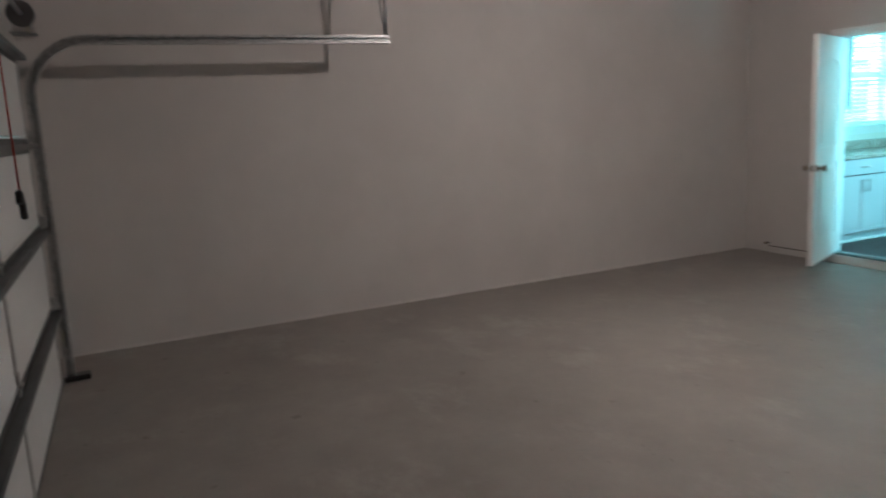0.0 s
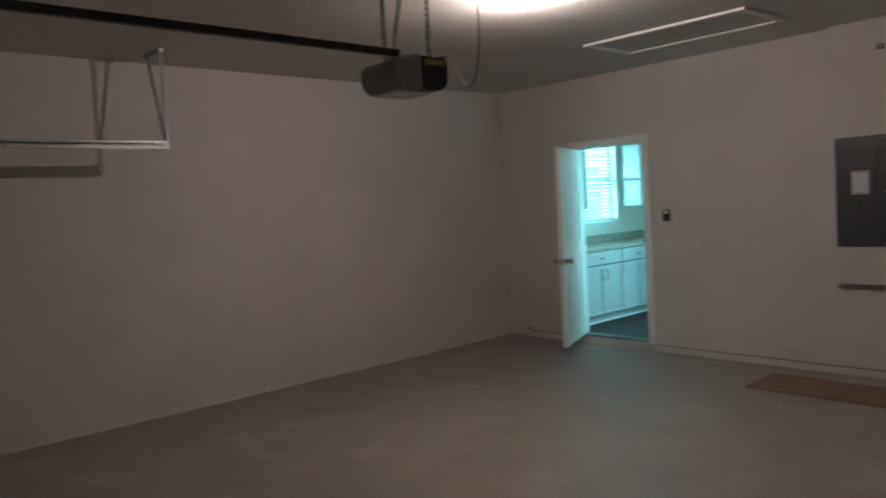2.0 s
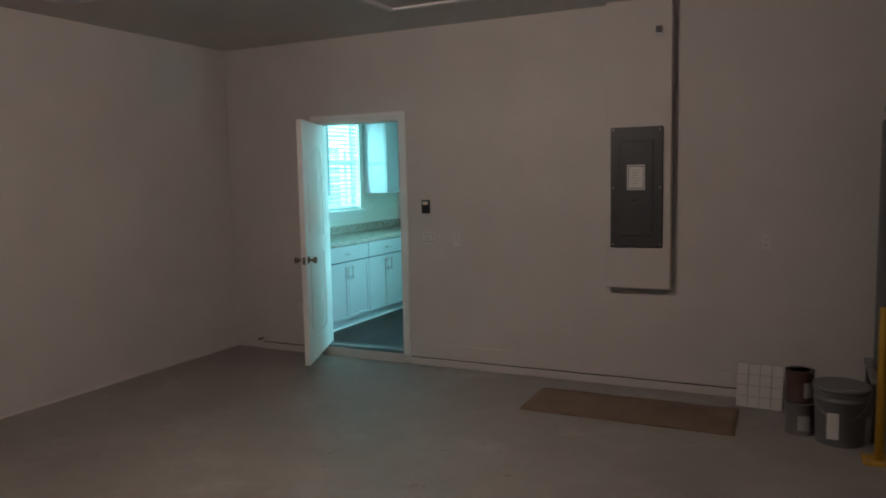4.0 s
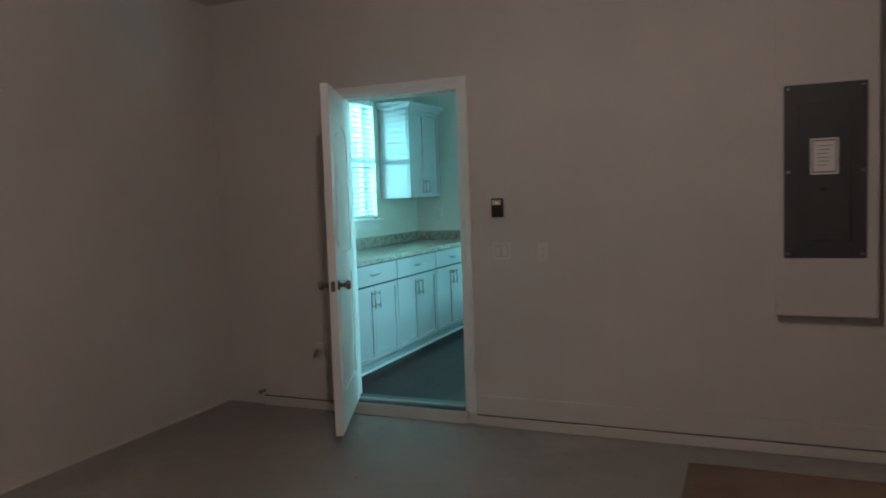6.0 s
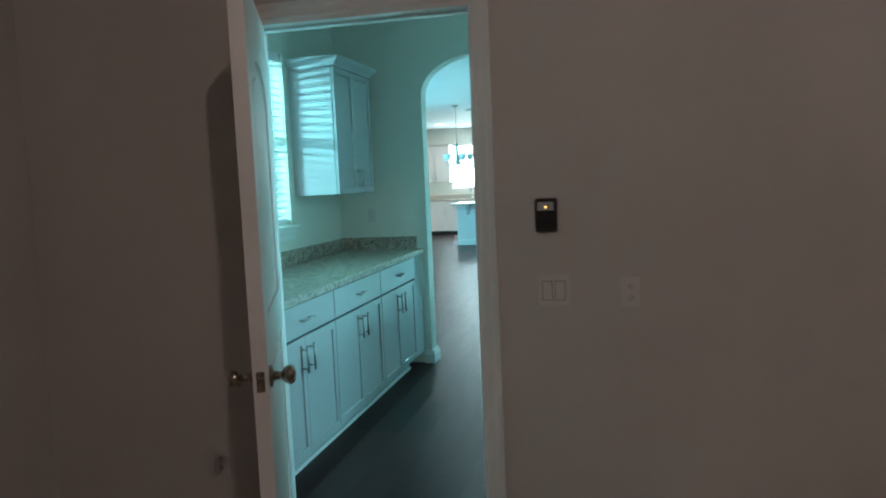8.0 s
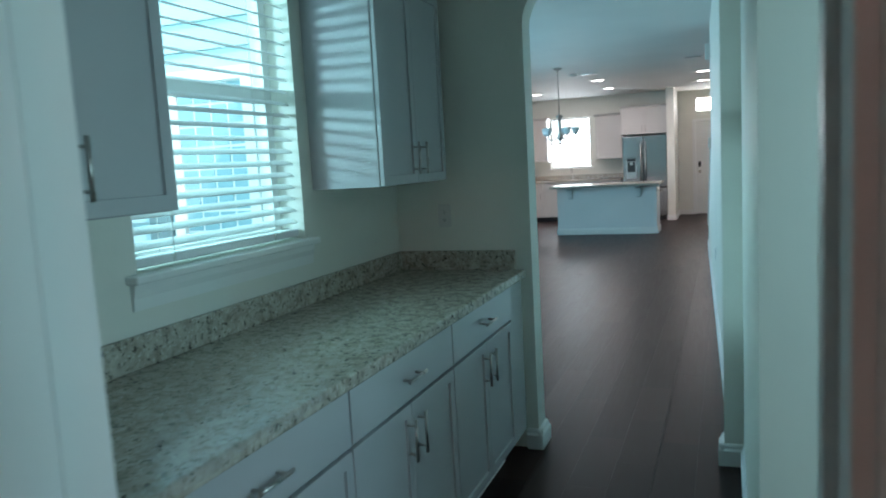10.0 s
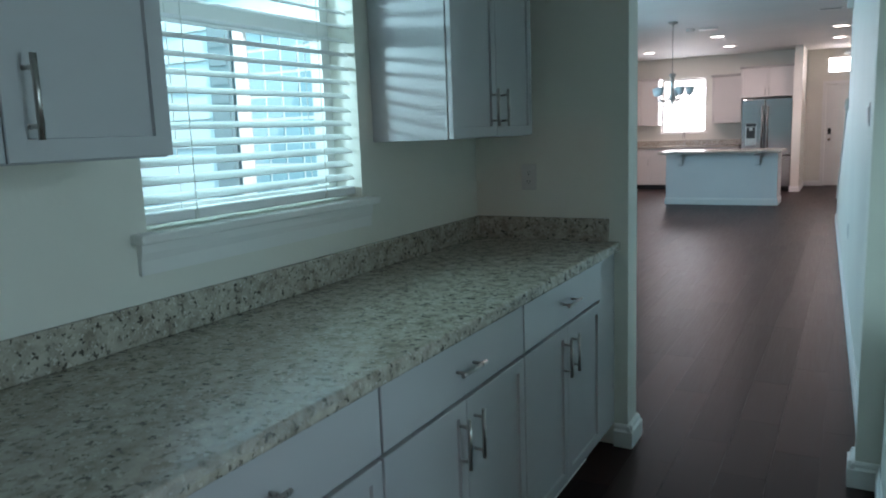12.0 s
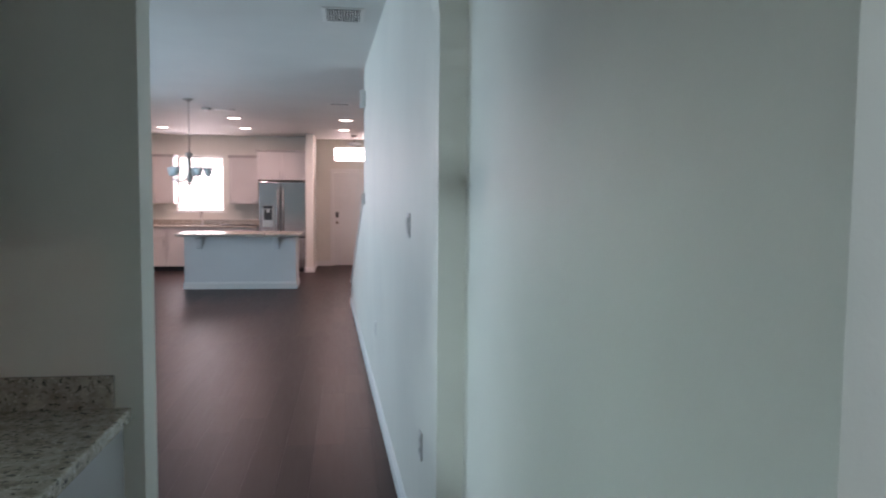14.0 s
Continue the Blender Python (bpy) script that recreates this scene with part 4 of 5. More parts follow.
def water_heater():
    root = thing("water_heater", "grey tank water heater on a metal stand", "water heater")
    x, y, r, z0, z1 = 4.315, -0.40, 0.27, 0.30, 1.86
    part("tank", lathe([(r - 0.01, z0), (r, z0 + 0.01), (r, z1 - 0.015), (r - 0.02, z1), (0.02, z1 + 0.01)], (x, y, 0), 40), M_HEATER, root)
    part("rating_label", box(x - 0.235, x - 0.10, y - 0.262, y - 0.2, 1.28, 1.42), M_ORANGE, root, "orange and white label")
    part("rating_paper", box(x - 0.228, x - 0.107, y - 0.264, y - 0.2, 1.29, 1.385), M_PAPER, root, "white printed paper")
    for z, h in ((1.11, 0.15), (0.98, 0.11)):
        part("data_sheet", box(x - 0.085, x + 0.10, y - 0.276, y - 0.2, z, z + h), M_PAPER, root, "white printed data sheet")
    part("print_line", box(x - 0.08, x + 0.09, y - 0.278, y - 0.2, 1.235, 1.255), M_DARKINK, root)
    part("print_line", box(x - 0.06, x - 0.02, y - 0.278, y - 0.2, 1.18, 1.22), M_DARKINK, root)
    part("access_cover", box(x - 0.05, x + 0.08, y - 0.280, y - 0.2, 0.52, 0.80, 0.004), M_HEATER, root)
    part("valve_bracket", box(x - 0.115, x + 0.05, y - 0.285, y - 0.22, 1.80, 1.845, 0.004), M_NICKEL, root)
    hose = [(x - 0.12, y - 0.05, z1), (x - 0.13, y - 0.06, z1 + 0.10), (x - 0.18, y - 0.06, z1 + 0.16), (x - 0.24, y - 0.05, z1 + 0.13), (x - 0.255, y - 0.04, z1 + 0.06), (x - 0.22, y, z1 - 0.0)]
    part("hose", tube(hose, 0.012, 10), M_GALV, root, "bent metal hose")
    part("pipe", tube([(x - 0.04, y, z1), (x - 0.04, y, z1 + 0.25), (x - 0.04, y + 0.42, z1 + 0.25)], 0.011, 10), M_PLATE, root, "white supply pipe")
    part("pipe", tube([(x + 0.12, y, z1), (x + 0.12, y, z1 + 0.22), (x + 0.12, y + 0.42, z1 + 0.22)], 0.011, 10), M_KNOB, root, "copper supply pipe")
    part("stand_top", box(x - 0.30, x + 0.30, y - 0.30, y + 0.30, z0 - 0.03, z0, 0.004), M_GALV, root)
    for sx in (-0.27, 0.27):
        for sy in (-0.27, 0.27):
            part("stand_leg", prism([(x + sx - 0.02, y + sy - 0.02), (x + sx + 0.02, y + sy - 0.02), (x + sx + 0.02, y + sy + 0.02), (x + sx - 0.02, y + sy + 0.02)], "z", GZF, z0 - 0.03), M_DARKSTEEL, root)
    part("stand_brace", tube([(x - 0.27, y - 0.29, 0.18), (x + 0.05, y - 0.29, -0.02)], 0.012, 6), M_DARKSTEEL, root)
    part("stand_brace", box(x - 0.27, x + 0.27, y - 0.295, y - 0.27, 0.03, 0.06), M_DARKSTEEL, root)


water_heater()


# ---- pantry: base cabinets ----
CF = -0.612          # cabinet door faces
CB = PX0             # cabinets stand against the window wall


def bar_pull(bm_parent, p, q, out, name="handle"):
    """A bar pull from p to q that stands off along out."""
    p, q, o = Vector(p), Vector(q), Vector(out)
    d = q - p
    bm = tube([p + o, q + o], 0.006, 10)
    for s in (0.16, 0.84):
        tube_into(bm, [p + d * s, p + d * s + o], 0.0045, 8)
    return part(name, bm, M_NICKEL, bm_parent, "brushed nickel bar handle")


def shaker(y0, y1, z0, z1, face, parent, material, name="door", rail=0.055, axis="x", sign=1):
    """A framed cabinet front in one piece; face is where its outer face lies, sign the way it faces along the axis."""
    t = 0.019
    lo, hi = sorted((face, face - sign * t))
    bm = box(lo, hi, y0, y1, z0, z1) if axis == "x" else box(y0, y1, lo, hi, z0, z1)
    out = Vector((sign, 0, 0)) if axis == "x" else Vector((0, sign, 0))
    bm.normal_update()
    front = max(bm.faces, key=lambda f: f.normal.dot(out))
    rim = list(front.edges)
    if rail:
        bmesh.ops.inset_region(bm, faces=[front], thickness=rail, depth=0)
        bmesh.ops.inset_region(bm, faces=[front], thickness=0.0015, depth=0)
        for v in front.verts:
            v.co -= out * 0.009
    bmesh.ops.bevel(bm, geom=rim, offset=0.002, segments=1, affect="EDGES", profile=0.5)
    return part(name, bm, material, parent)


def base_cabinet(y0, y1):
    root = thing("base_cabinet", "light grey shaker base cabinet with one drawer and two doors", "cabinet", "pantry base cabinets")
    part("body", box(CB, CF - 0.021, y0, y1, 0.10, 0.874), M_CAB, root)
    # dark sheet paints the shade seen between drawer and door fronts
    part("gap_shade_sheet", box(CF - 0.021, CF - 0.0195, y0, y1, 0.10, 0.874), M_SHADOWGAP, root)
    part("toe_kick", box(CB, CF - 0.078, y0, y1, 0.0, 0.10), M_CAB, root, "recessed toe kick")
    part("shoe_strip", box(CF - 0.0778, CF - 0.064, y0, y1, 0.0, 0.020, 0.003), M_TRIM, root)
    g = 0.0045
    drawer = shaker(y0 + g, y1 - g, 0.709, 0.866, CF, root, M_CAB, "drawer_front", 0)
    ym = (y0 + y1) / 2
    bar_pull(drawer, (CF, ym - 0.07, 0.786), (CF, ym + 0.07, 0.786), (0.03, 0, 0))
    d1 = shaker(y0 + g, ym - 0.0015, 0.105, 0.697, CF, root, M_CAB)
    d2 = shaker(ym + 0.0015, y1 - g, 0.105, 0.697, CF, root, M_CAB)
    bar_pull(d1, (CF, ym - 0.042, 0.52), (CF, ym - 0.042, 0.66), (0.03, 0, 0))
    bar_pull(d2, (CF, ym + 0.042, 0.52), (CF, ym + 0.042, 0.66), (0.03, 0, 0))
    return root


for y0, y1 in ((0.31, 1.118), (1.118, 1.922), (1.922, 2.726)):
    base_cabinet(y0, y1)
low_filler = tagged(finish("cabinet_filler", box(CB, CF - 0.004, PY0 + 0.022, 0.31, 0.0, 0.874, 0.001), M_CAB), "light grey filler panel beside the cabinets", "cabinet filler")
filler = tagged(finish("cabinet_filler", box(CB, CF - 0.004, 2.726, PY1 - 0.002, 0.10, 0.874, 0.001), M_CAB), "narrow light grey filler panel beside the cabinets", "cabinet filler")


def pantry_counter():
    root = thing("countertop", "speckled beige granite countertop with a low backsplash", "countertop")
    part("slab", box(PX0 + 0.001, -0.588, 0.16, PY1 - 0.001, 0.875, 0.915, 0.007, 3), M_GRANITE, root)
    part("backsplash", box(PX0 + 0.001, PX0 + 0.022, 0.16, PY1 - 0.023, 0.9152, 1.012, 0.003), M_GRANITE, root)
    part("backsplash", box(PX0 + 0.001, -0.637, PY1 - 0.022, PY1 - 0.001, 0.9152, 1.012, 0.003), M_GRANITE, root)
    film = bmesh.new()
    for i in range(10):
        y = 0.30 + i * 0.073
        w = 0.035 + 0.012 * math.sin(i * 2.1)
        film.verts.new((-0.588 - w, y, 0.9165))
        film.verts.new((-0.585, y, 0.9170))
        film.verts.new((-0.5865, y, 0.892 + 0.006 * math.sin(i * 1.7)))
    film.verts.ensure_lookup_table()
    for i in range(9):
        for k in (0, 1):
            film.faces.new([film.verts[n] for n in (3 * i + k, 3 * i + k + 1, 3 * i + k + 4, 3 * i + k + 3)])
    a = [film.verts.new(p) for p in ((-0.612, 0.957, 0.9165), (-0.588, 0.972, 0.9168), (-0.591, 0.965, 0.950), (-0.603, 0.958, 0.946))]
    film.faces.new(a)
    bmesh.ops.solidify(film, geom=film.faces[:], thickness=0.0006)
    part("film_strip", film, M_FILM, root, "loose strip of clear protective film on the edge")


M_FILM = mat("clear_film", (0.85, 0.88, 0.9), 0.2)
M_FILM.node_tree.nodes["Principled BSDF"].inputs["Alpha"].default_value = 0.15
pantry_counter()


# ---- pantry: wall cabinets ----
def wall_cabinet(y0, y1, label, crown=True):
    root = thing("wall_cabinet", label, "cabinet", "pantry wall cabinets")
    z0, z1, front = 1.375, 2.235, -0.932
    part("body", box(PX0, front - 0.021, y0, y1, z0, z1, 0.0015), M_CAB, root)
    ym = (y0 + y1) / 2
    d1 = shaker(y0 + 0.004, ym - 0.0015, z0 + 0.003, z1 - 0.003, front, root, M_CAB)
    d2 = shaker(ym + 0.0015, y1 - 0.004, z0 + 0.003, z1 - 0.003, front, root, M_CAB)
    bar_pull(d1, (front, ym - 0.045, z0 + 0.04), (front, ym - 0.045, z0 + 0.18), (0.03, 0, 0))
    bar_pull(d2, (front, ym + 0.045, z0 + 0.04), (front, ym + 0.045, z0 + 0.18), (0.03, 0, 0))
    prof = [(0, 0), (0.010, 0), (0.014, 0.015), (0.046, 0.048), (0.055, 0.065), (0, 0.065)]
    bm = bmesh.new()
    low, high = (y0, y1)
    left, right = (1 if y0 > PY0 + 0.1 else 0), (1 if y1 < PY1 - 0.1 else 0)
    rings = []
    for d, h in prof:
        rings.append([bm.verts.new(p) for p in ((PX0, y0 - d * left, z1 + h), (front + d, y0 - d * left, z1 + h), (front + d, y1 + d * right, z1 + h), (PX0, y1 + d * right, z1 + h))])
    for a, b in zip(rings, rings[1:]):
        for k in range(3):
            bm.faces.new((a[k], a[k + 1], b[k + 1], b[k]))
        bm.faces.new((a[3], a[0], b[0], b[3]))
    part("crown_moulding", bm, M_CAB, root)
    return root


wall_cabinet(2.10, 2.815, "light grey wall cabinet with two doors beside the window")
wall_cabinet(0.22, 0.905, "light grey wall cabinet with two doors beside the window")


# ---- pantry window and blind ----
def pantry_window():
    root = thing("window_1", "white sash window over the pantry counter", "window")
    root["kind"] = "structure"
    x0, x1 = PX0 - 0.16, PX0 - 0.11
    bm = bmesh.new()
    f = 0.045
    zm = (WZ0 + WZ1) / 2
    box_into(bm, x0, x1, WY0, WY0 + f, WZ0, WZ1)
    box_into(bm, x0, x1, WY1 - f, WY1, WZ0, WZ1)
    box_into(bm, x0, x1, WY0 + f, WY1 - f, WZ0, WZ0 + f)
    box_into(bm, x0, x1, WY0 + f, WY1 - f, WZ1 - f, WZ1)
    box_into(bm, x0, x1, WY0 + f, WY1 - f, zm - 0.025, zm + 0.025)
    part("window_frame", bm, M_TRIM, root)
    for z0, z1 in ((WZ0 + f, zm - 0.025), (zm + 0.025, WZ1 - f)):
        g = part("pane", box(x0 + 0.02, x0 + 0.024, WY0 + f, WY1 - f, z0, z1), M_GLASS, root)
        g.visible_shadow = False
    part("stool", box(PX0 - 0.11, PX0 + 0.045, WY0 - 0.05, WY1 + 0.05, WZ0 - 0.026, WZ0 - 0.001, 0.006, 2), M_TRIM, root, "white window stool")
    part("apron", prism([(PX0, WZ0 - 0.105), (PX0 + 0.010, WZ0 - 0.105), (PX0 + 0.012, WZ0 - 0.07), (PX0 + 0.018, WZ0 - 0.05), (PX0 + 0.020, WZ0 - 0.027), (PX0, WZ0 - 0.027)], "y", WY0 - 0.035, WY1 + 0.035), M_TRIM, root, "white moulded apron")
    return root


pantry_window()


def window_blind():
    root = thing("window_blind", "white two-inch slat blind lowered over the window", "window blind")
    x, y0, y1 = PX0 - 0.045, WY0 + 0.012, WY1 - 0.012
    part("headrail", box(x - 0.03, x + 0.035, y0, y1, WZ1 - 0.06, WZ1 - 0.002, 0.004), M_BLIND, root)
    z = WZ1 - 0.09
    bottom = WZ0 + 0.042
    me = None
    count = 22
    for i in range(count):
        zz = z - (z - bottom - 0.03) * i / (count - 1)
        if me is None:
            bm = bmesh.new()
            prof = [(-0.025, 0.0), (-0.012, 0.0022), (0, 0.003), (0.012, 0.0022), (0.025, 0.0)]
            rows = [[bm.verts.new((u, yy, h + s)) for u, h in prof] for yy in (y0, y1) for s in (0.0, 0.0028)]
            for k in range(4):
                bm.faces.new((rows[1][k], rows[1][k + 1], rows[3][k + 1], rows[3][k]))
                bm.faces.new((rows[0][k + 1], rows[0][k], rows[2][k], rows[2][k + 1]))
                bm.faces.new((rows[0][k], rows[0][k + 1], rows[1][k + 1], rows[1][k]))
                bm.faces.new((rows[2][k + 1], rows[2][k], rows[3][k], rows[3][k + 1]))
            bm.faces.new((rows[0][0], rows[1][0], rows[3][0], rows[2][0]))
            bm.faces.new((rows[0][4], rows[2][4], rows[3][4], rows[1][4]))
            ob = part("slat", bm, M_BLIND, root)
            me = ob.data
        else:
            ob = new("slat", me)
            ob.parent = root
        ob.matrix_basis = pose(x, 0, zz, 0, 22, 0)
    part("bottom_rail", box(x - 0.026, x + 0.026, y0, y1, bottom - 0.030, bottom - 0.002, 0.004), M_BLIND, root)
    for yy in (y0 + 0.17, y1 - 0.17):
        part("ladder_cord", tube([(x + 0.029, yy, bottom - 0.01), (x + 0.029, yy, WZ1 - 0.06)], 0.0014, 5), M_CORD, root)
        part("ladder_cord", tube([(x - 0.029, yy, bottom - 0.01), (x - 0.029, yy, WZ1 - 0.06)], 0.0014, 5), M_CORD, root)
        part("cord_plug", box(x + 0.026, x + 0.030, yy - 0.006, yy + 0.006, bottom - 0.03, bottom - 0.005), M_CORD, root)
    return root


window_blind()


# ---- outside the pantry window ----
def neighbour_house():
    root = thing("house", "pale blue neighbouring house with white trimmed windows", "house")
    x = -9.0
    part("wall", box(x - 6, x, -6, 15, -0.42, 4.2), M_SIDING, root)
    for i in range(26):
        part("siding_board", prism([(x, 0.0 + i * 0.16 - 0.4), (x + 0.022, 0.0 + i * 0.16 - 0.4), (x + 0.006, 0.155 + i * 0.16 - 0.4), (x, 0.155 + i * 0.16 - 0.4)], "y", -6, 15), M_SIDING, root)
    part("roof", prism([(x + 0.6, 4.1), (x + 0.6, 4.2), (x - 3.0, 6.2), (x - 6.6, 4.2), (x - 6.6, 4.1)], "y", -6.4, 15.4), M_ROOF, root)
    for y in (2.4, 5.2, 7.6, 9.4, 11.2):
        w = part("window", box(x + 0.0, x + 0.05, y - 0.55, y + 0.55, 0.7, 2.3), M_TRIM, root)
        for dz0, dz1 in ((0.8, 1.46), (1.54, 2.2)):
            for dy in (-0.47, 0.03):
                part("pane", box(x + 0.05, x + 0.058, y + dy, y + dy + 0.44, dz0, dz1), M_FARWIN, w)
    return root


neighbour_house()


def outer_wing():
    """Siding and a gridded window on the outer face of the wing beside the pantry window."""
    root = thing("wall_wing_siding", "pale blue board siding on the outer wing wall", "siding")
    root["kind"] = "structure"
    y, x0, x1 = PY1 - 0.002, LX0 - 0.1, PX0 - 0.17
    for i in range(19):
        z = -0.40 + i * 0.16
        part("siding_board", prism([(y, z), (y - 0.020, z), (y - 0.006, z + 0.157), (y, z + 0.157)], "x", x0, x1), M_SIDING, root)
    w = thing("wing_window", "white framed window with a grid of small panes", "window")
    a, b, c, d, f = -2.66, -2.06, 0.95, 2.05, y - 0.022
    for p, q, r, s in ((a, a + 0.07, c, d), (b - 0.07, b, c, d), (a + 0.07, b - 0.07, c, c + 0.07), (a + 0.07, b - 0.07, d - 0.07, d)):
        part("window_frame", box(p, q, f - 0.03, f, r, s), M_TRIM, w)
    n, m = 4, 8
    for i in range(n):
        for k in range(m):
            p = a + 0.07 + (b - a - 0.14) * i / n
            q = a + 0.07 + (b - a - 0.14) * (i + 1) / n
            r = c + 0.07 + (d - c - 0.14) * k / m
            s = c + 0.07 + (d - c - 0.14) * (k + 1) / m
            part("pane", box(p + 0.008, q - 0.008, f - 0.008, f - 0.002, r + 0.008, s - 0.008), M_WINGPANE, w)
    part("sash", box(a + 0.07, b - 0.07, f - 0.002, f, c + 0.07, d - 0.07), M_TRIM, w)
    sh = thing("window_shutter", "narrow grey louvred shutter beside the wing window", "shutter")
    part("panel", box(a - 0.20, a - 0.04, f - 0.02, f, c, d, 0.004), M_SHUTTER, sh)
    for i in range(10):
        z = c + 0.05 + i * 0.10
        part("slat", box(a - 0.18, a - 0.06, f - 0.026, f - 0.021, z, z + 0.06), M_SHUTTER, sh)


outer_wing()


def tree(x, y, h, seed):
    rnd = random.Random(seed)
    root = thing("tree", "leafy green tree beyond the neighbouring house", "tree", "garden trees")
    part("trunk", tube([(x, y, -0.45), (x + 0.05, y, h * 0.3), (x - 0.05, y + 0.06, h * 0.55), (x, y, h * 0.8)], [0.16, 0.13, 0.09, 0.03], 10), mat("bark", (0.10, 0.07, 0.05), 0.9), root)
    bm = bmesh.new()
    for i in range(3200):
        a, b = rnd.uniform(0, 2 * math.pi), rnd.uniform(-1, 1)
        r = h * 0.34 * rnd.uniform(0.35, 1.0) * (0.75 + 0.35 * noise.noise((math.cos(a) * 2, math.sin(a) * 2, b * 2 + seed)))
        c = Vector((x + r * math.cos(a) * math.sqrt(1 - b * b), y + r * math.sin(a) * math.sqrt(1 - b * b), h * 0.68 + r * b * 0.9))
        q = Euler((rnd.uniform(0, 6), rnd.uniform(0, 6), rnd.uniform(0, 6))).to_matrix()
        s = rnd.uniform(0.13, 0.28)
        v = [bm.verts.new(c + q @ Vector(p)) for p in ((-s, 0, 0), (0, -s * 0.5, 0.02), (s, 0, 0), (0, s * 0.5, 0.02))]
        bm.faces.new(v)
    part("crown", bm, mat("leaf_green", (0.07, 0.14, 0.04), 0.7), root)


tree(-16.5, 15.0, 10.5, 3)
tree(-17.5, 21.0, 12.0, 5)


# ---- living room and kitchen ----
def island():
    root = thing("kitchen_island", "white kitchen island with a granite top on corbels", "kitchen island")
    x0, x1, y0, y1 = -2.605, -0.82, 13.09, 13.75
    part("body", box(x0, x1, y0, y1, 0.0, 0.874, 0.003), M_ISLAND, root)
    bm = bmesh.new()
    prof = [(0, 0), (0.016, 0), (0.016, 0.085), (0.008, 0.11), (0, 0.115)]
    rings = [[bm.verts.new((xx, yy, h)) for xx, yy in ((x0 - d, y1), (x0 - d, y0 - d), (x1 + d, y0 - d), (x1 + d, y1))] for d, h in prof]
    for a, b in zip(rings, rings[1:]):
        for k in range(3):
            bm.faces.new((a[k], a[k + 1], b[k + 1], b[k]))
    part("base_moulding", bm, M_TRIM, root)
    for x in (-2.36, -1.13):
        part("corbel", prism([(y0, 0.66), (y0 - 0.035, 0.68), (y0 - 0.05, 0.74), (y0 - 0.10, 0.82), (y0 - 0.22, 0.85), (y0 - 0.22, 0.874), (y0, 0.874)], "x", x - 0.04, x + 0.04), M_ISLAND, root)
    part("top", box(x0 - 0.08, x1 + 0.08, y0 - 0.30, y1 + 0.03, 0.875, 0.915, 0.006, 2), M_GRANITE, root, "speckled granite top")


island()


def kitchen_base():
    fy = 15.96
    xs = [-4.28, -3.55, -2.95, -2.35, -1.79]
    for a, b in zip(xs, xs[1:]):
        root = thing("base_cabinet", "pale shaker kitchen base cabinet under the granite counter", "cabinet", "kitchen base cabinets")
        part("body", box(a, b, fy + 0.021, LY1, 0.10, 0.874), M_KCAB, root)
        # toe kick coloured near-black for the shade of its recess
        part("toe_kick", box(a, b, fy + 0.07, LY1, 0.0, 0.10), M_SHADOWGAP, root)
        d = shaker(a + 0.003, b - 0.003, 0.105, 0.698, fy, root, M_KCAB, "door", 0.055, "y", -1)
        bar_pull(d, (b - 0.05, fy, 0.52), (b - 0.05, fy, 0.66), (0, -0.03, 0))
        w = shaker(a + 0.003, b - 0.003, 0.706, 0.866, fy, root, M_KCAB, "drawer_front", 0, "y", -1)
        bar_pull(w, ((a + b) / 2 - 0.07, fy, 0.786), ((a + b) / 2 + 0.07, fy, 0.786), (0, -0.03, 0))
    top = thing("countertop", "speckled granite kitchen countertop under the window", "countertop")
    part("slab", box(-4.29, -1.79, fy - 0.03, LY1 - 0.001, 0.875, 0.915, 0.005), M_GRANITE, top)
    part("backsplash", box(-4.29, -1.79, LY1 - 0.021, LY1 - 0.001, 0.9152, 1.02, 0.003), M_GRANITE, top)
    cook = thing("cooktop", "black glass cooktop set in the counter", "cooktop")
    part("glass", box(-2.55, -1.83, fy + 0.05, fy + 0.52, 0.9155, 0.923, 0.002), M_BLACK, cook)
    tap = thing("faucet", "brushed nickel kitchen faucet with a high curved spout", "faucet")
    x, y = -2.95, 16.45
    part("base", lathe([(0.03, 0.9155), (0.03, 0.925), (0.018, 0.945), (0.016, 1.02)], (x, y, 0), 16), M_NICKEL, tap)
    part("spout", tube([(x, y, 1.0)] + [(x, y - 0.09 + 0.09 * math.cos(a), 1.10 + 0.10 * math.sin(a)) for a in [math.pi * i / 10 for i in range(11)]] + [(x, y - 0.18, 1.06)], 0.011, 10), M_NICKEL, tap)
    part("lever", tube([(x + 0.02, y, 0.99), (x + 0.09, y, 1.03)], 0.007, 8), M_NICKEL, tap)


kitchen_base()


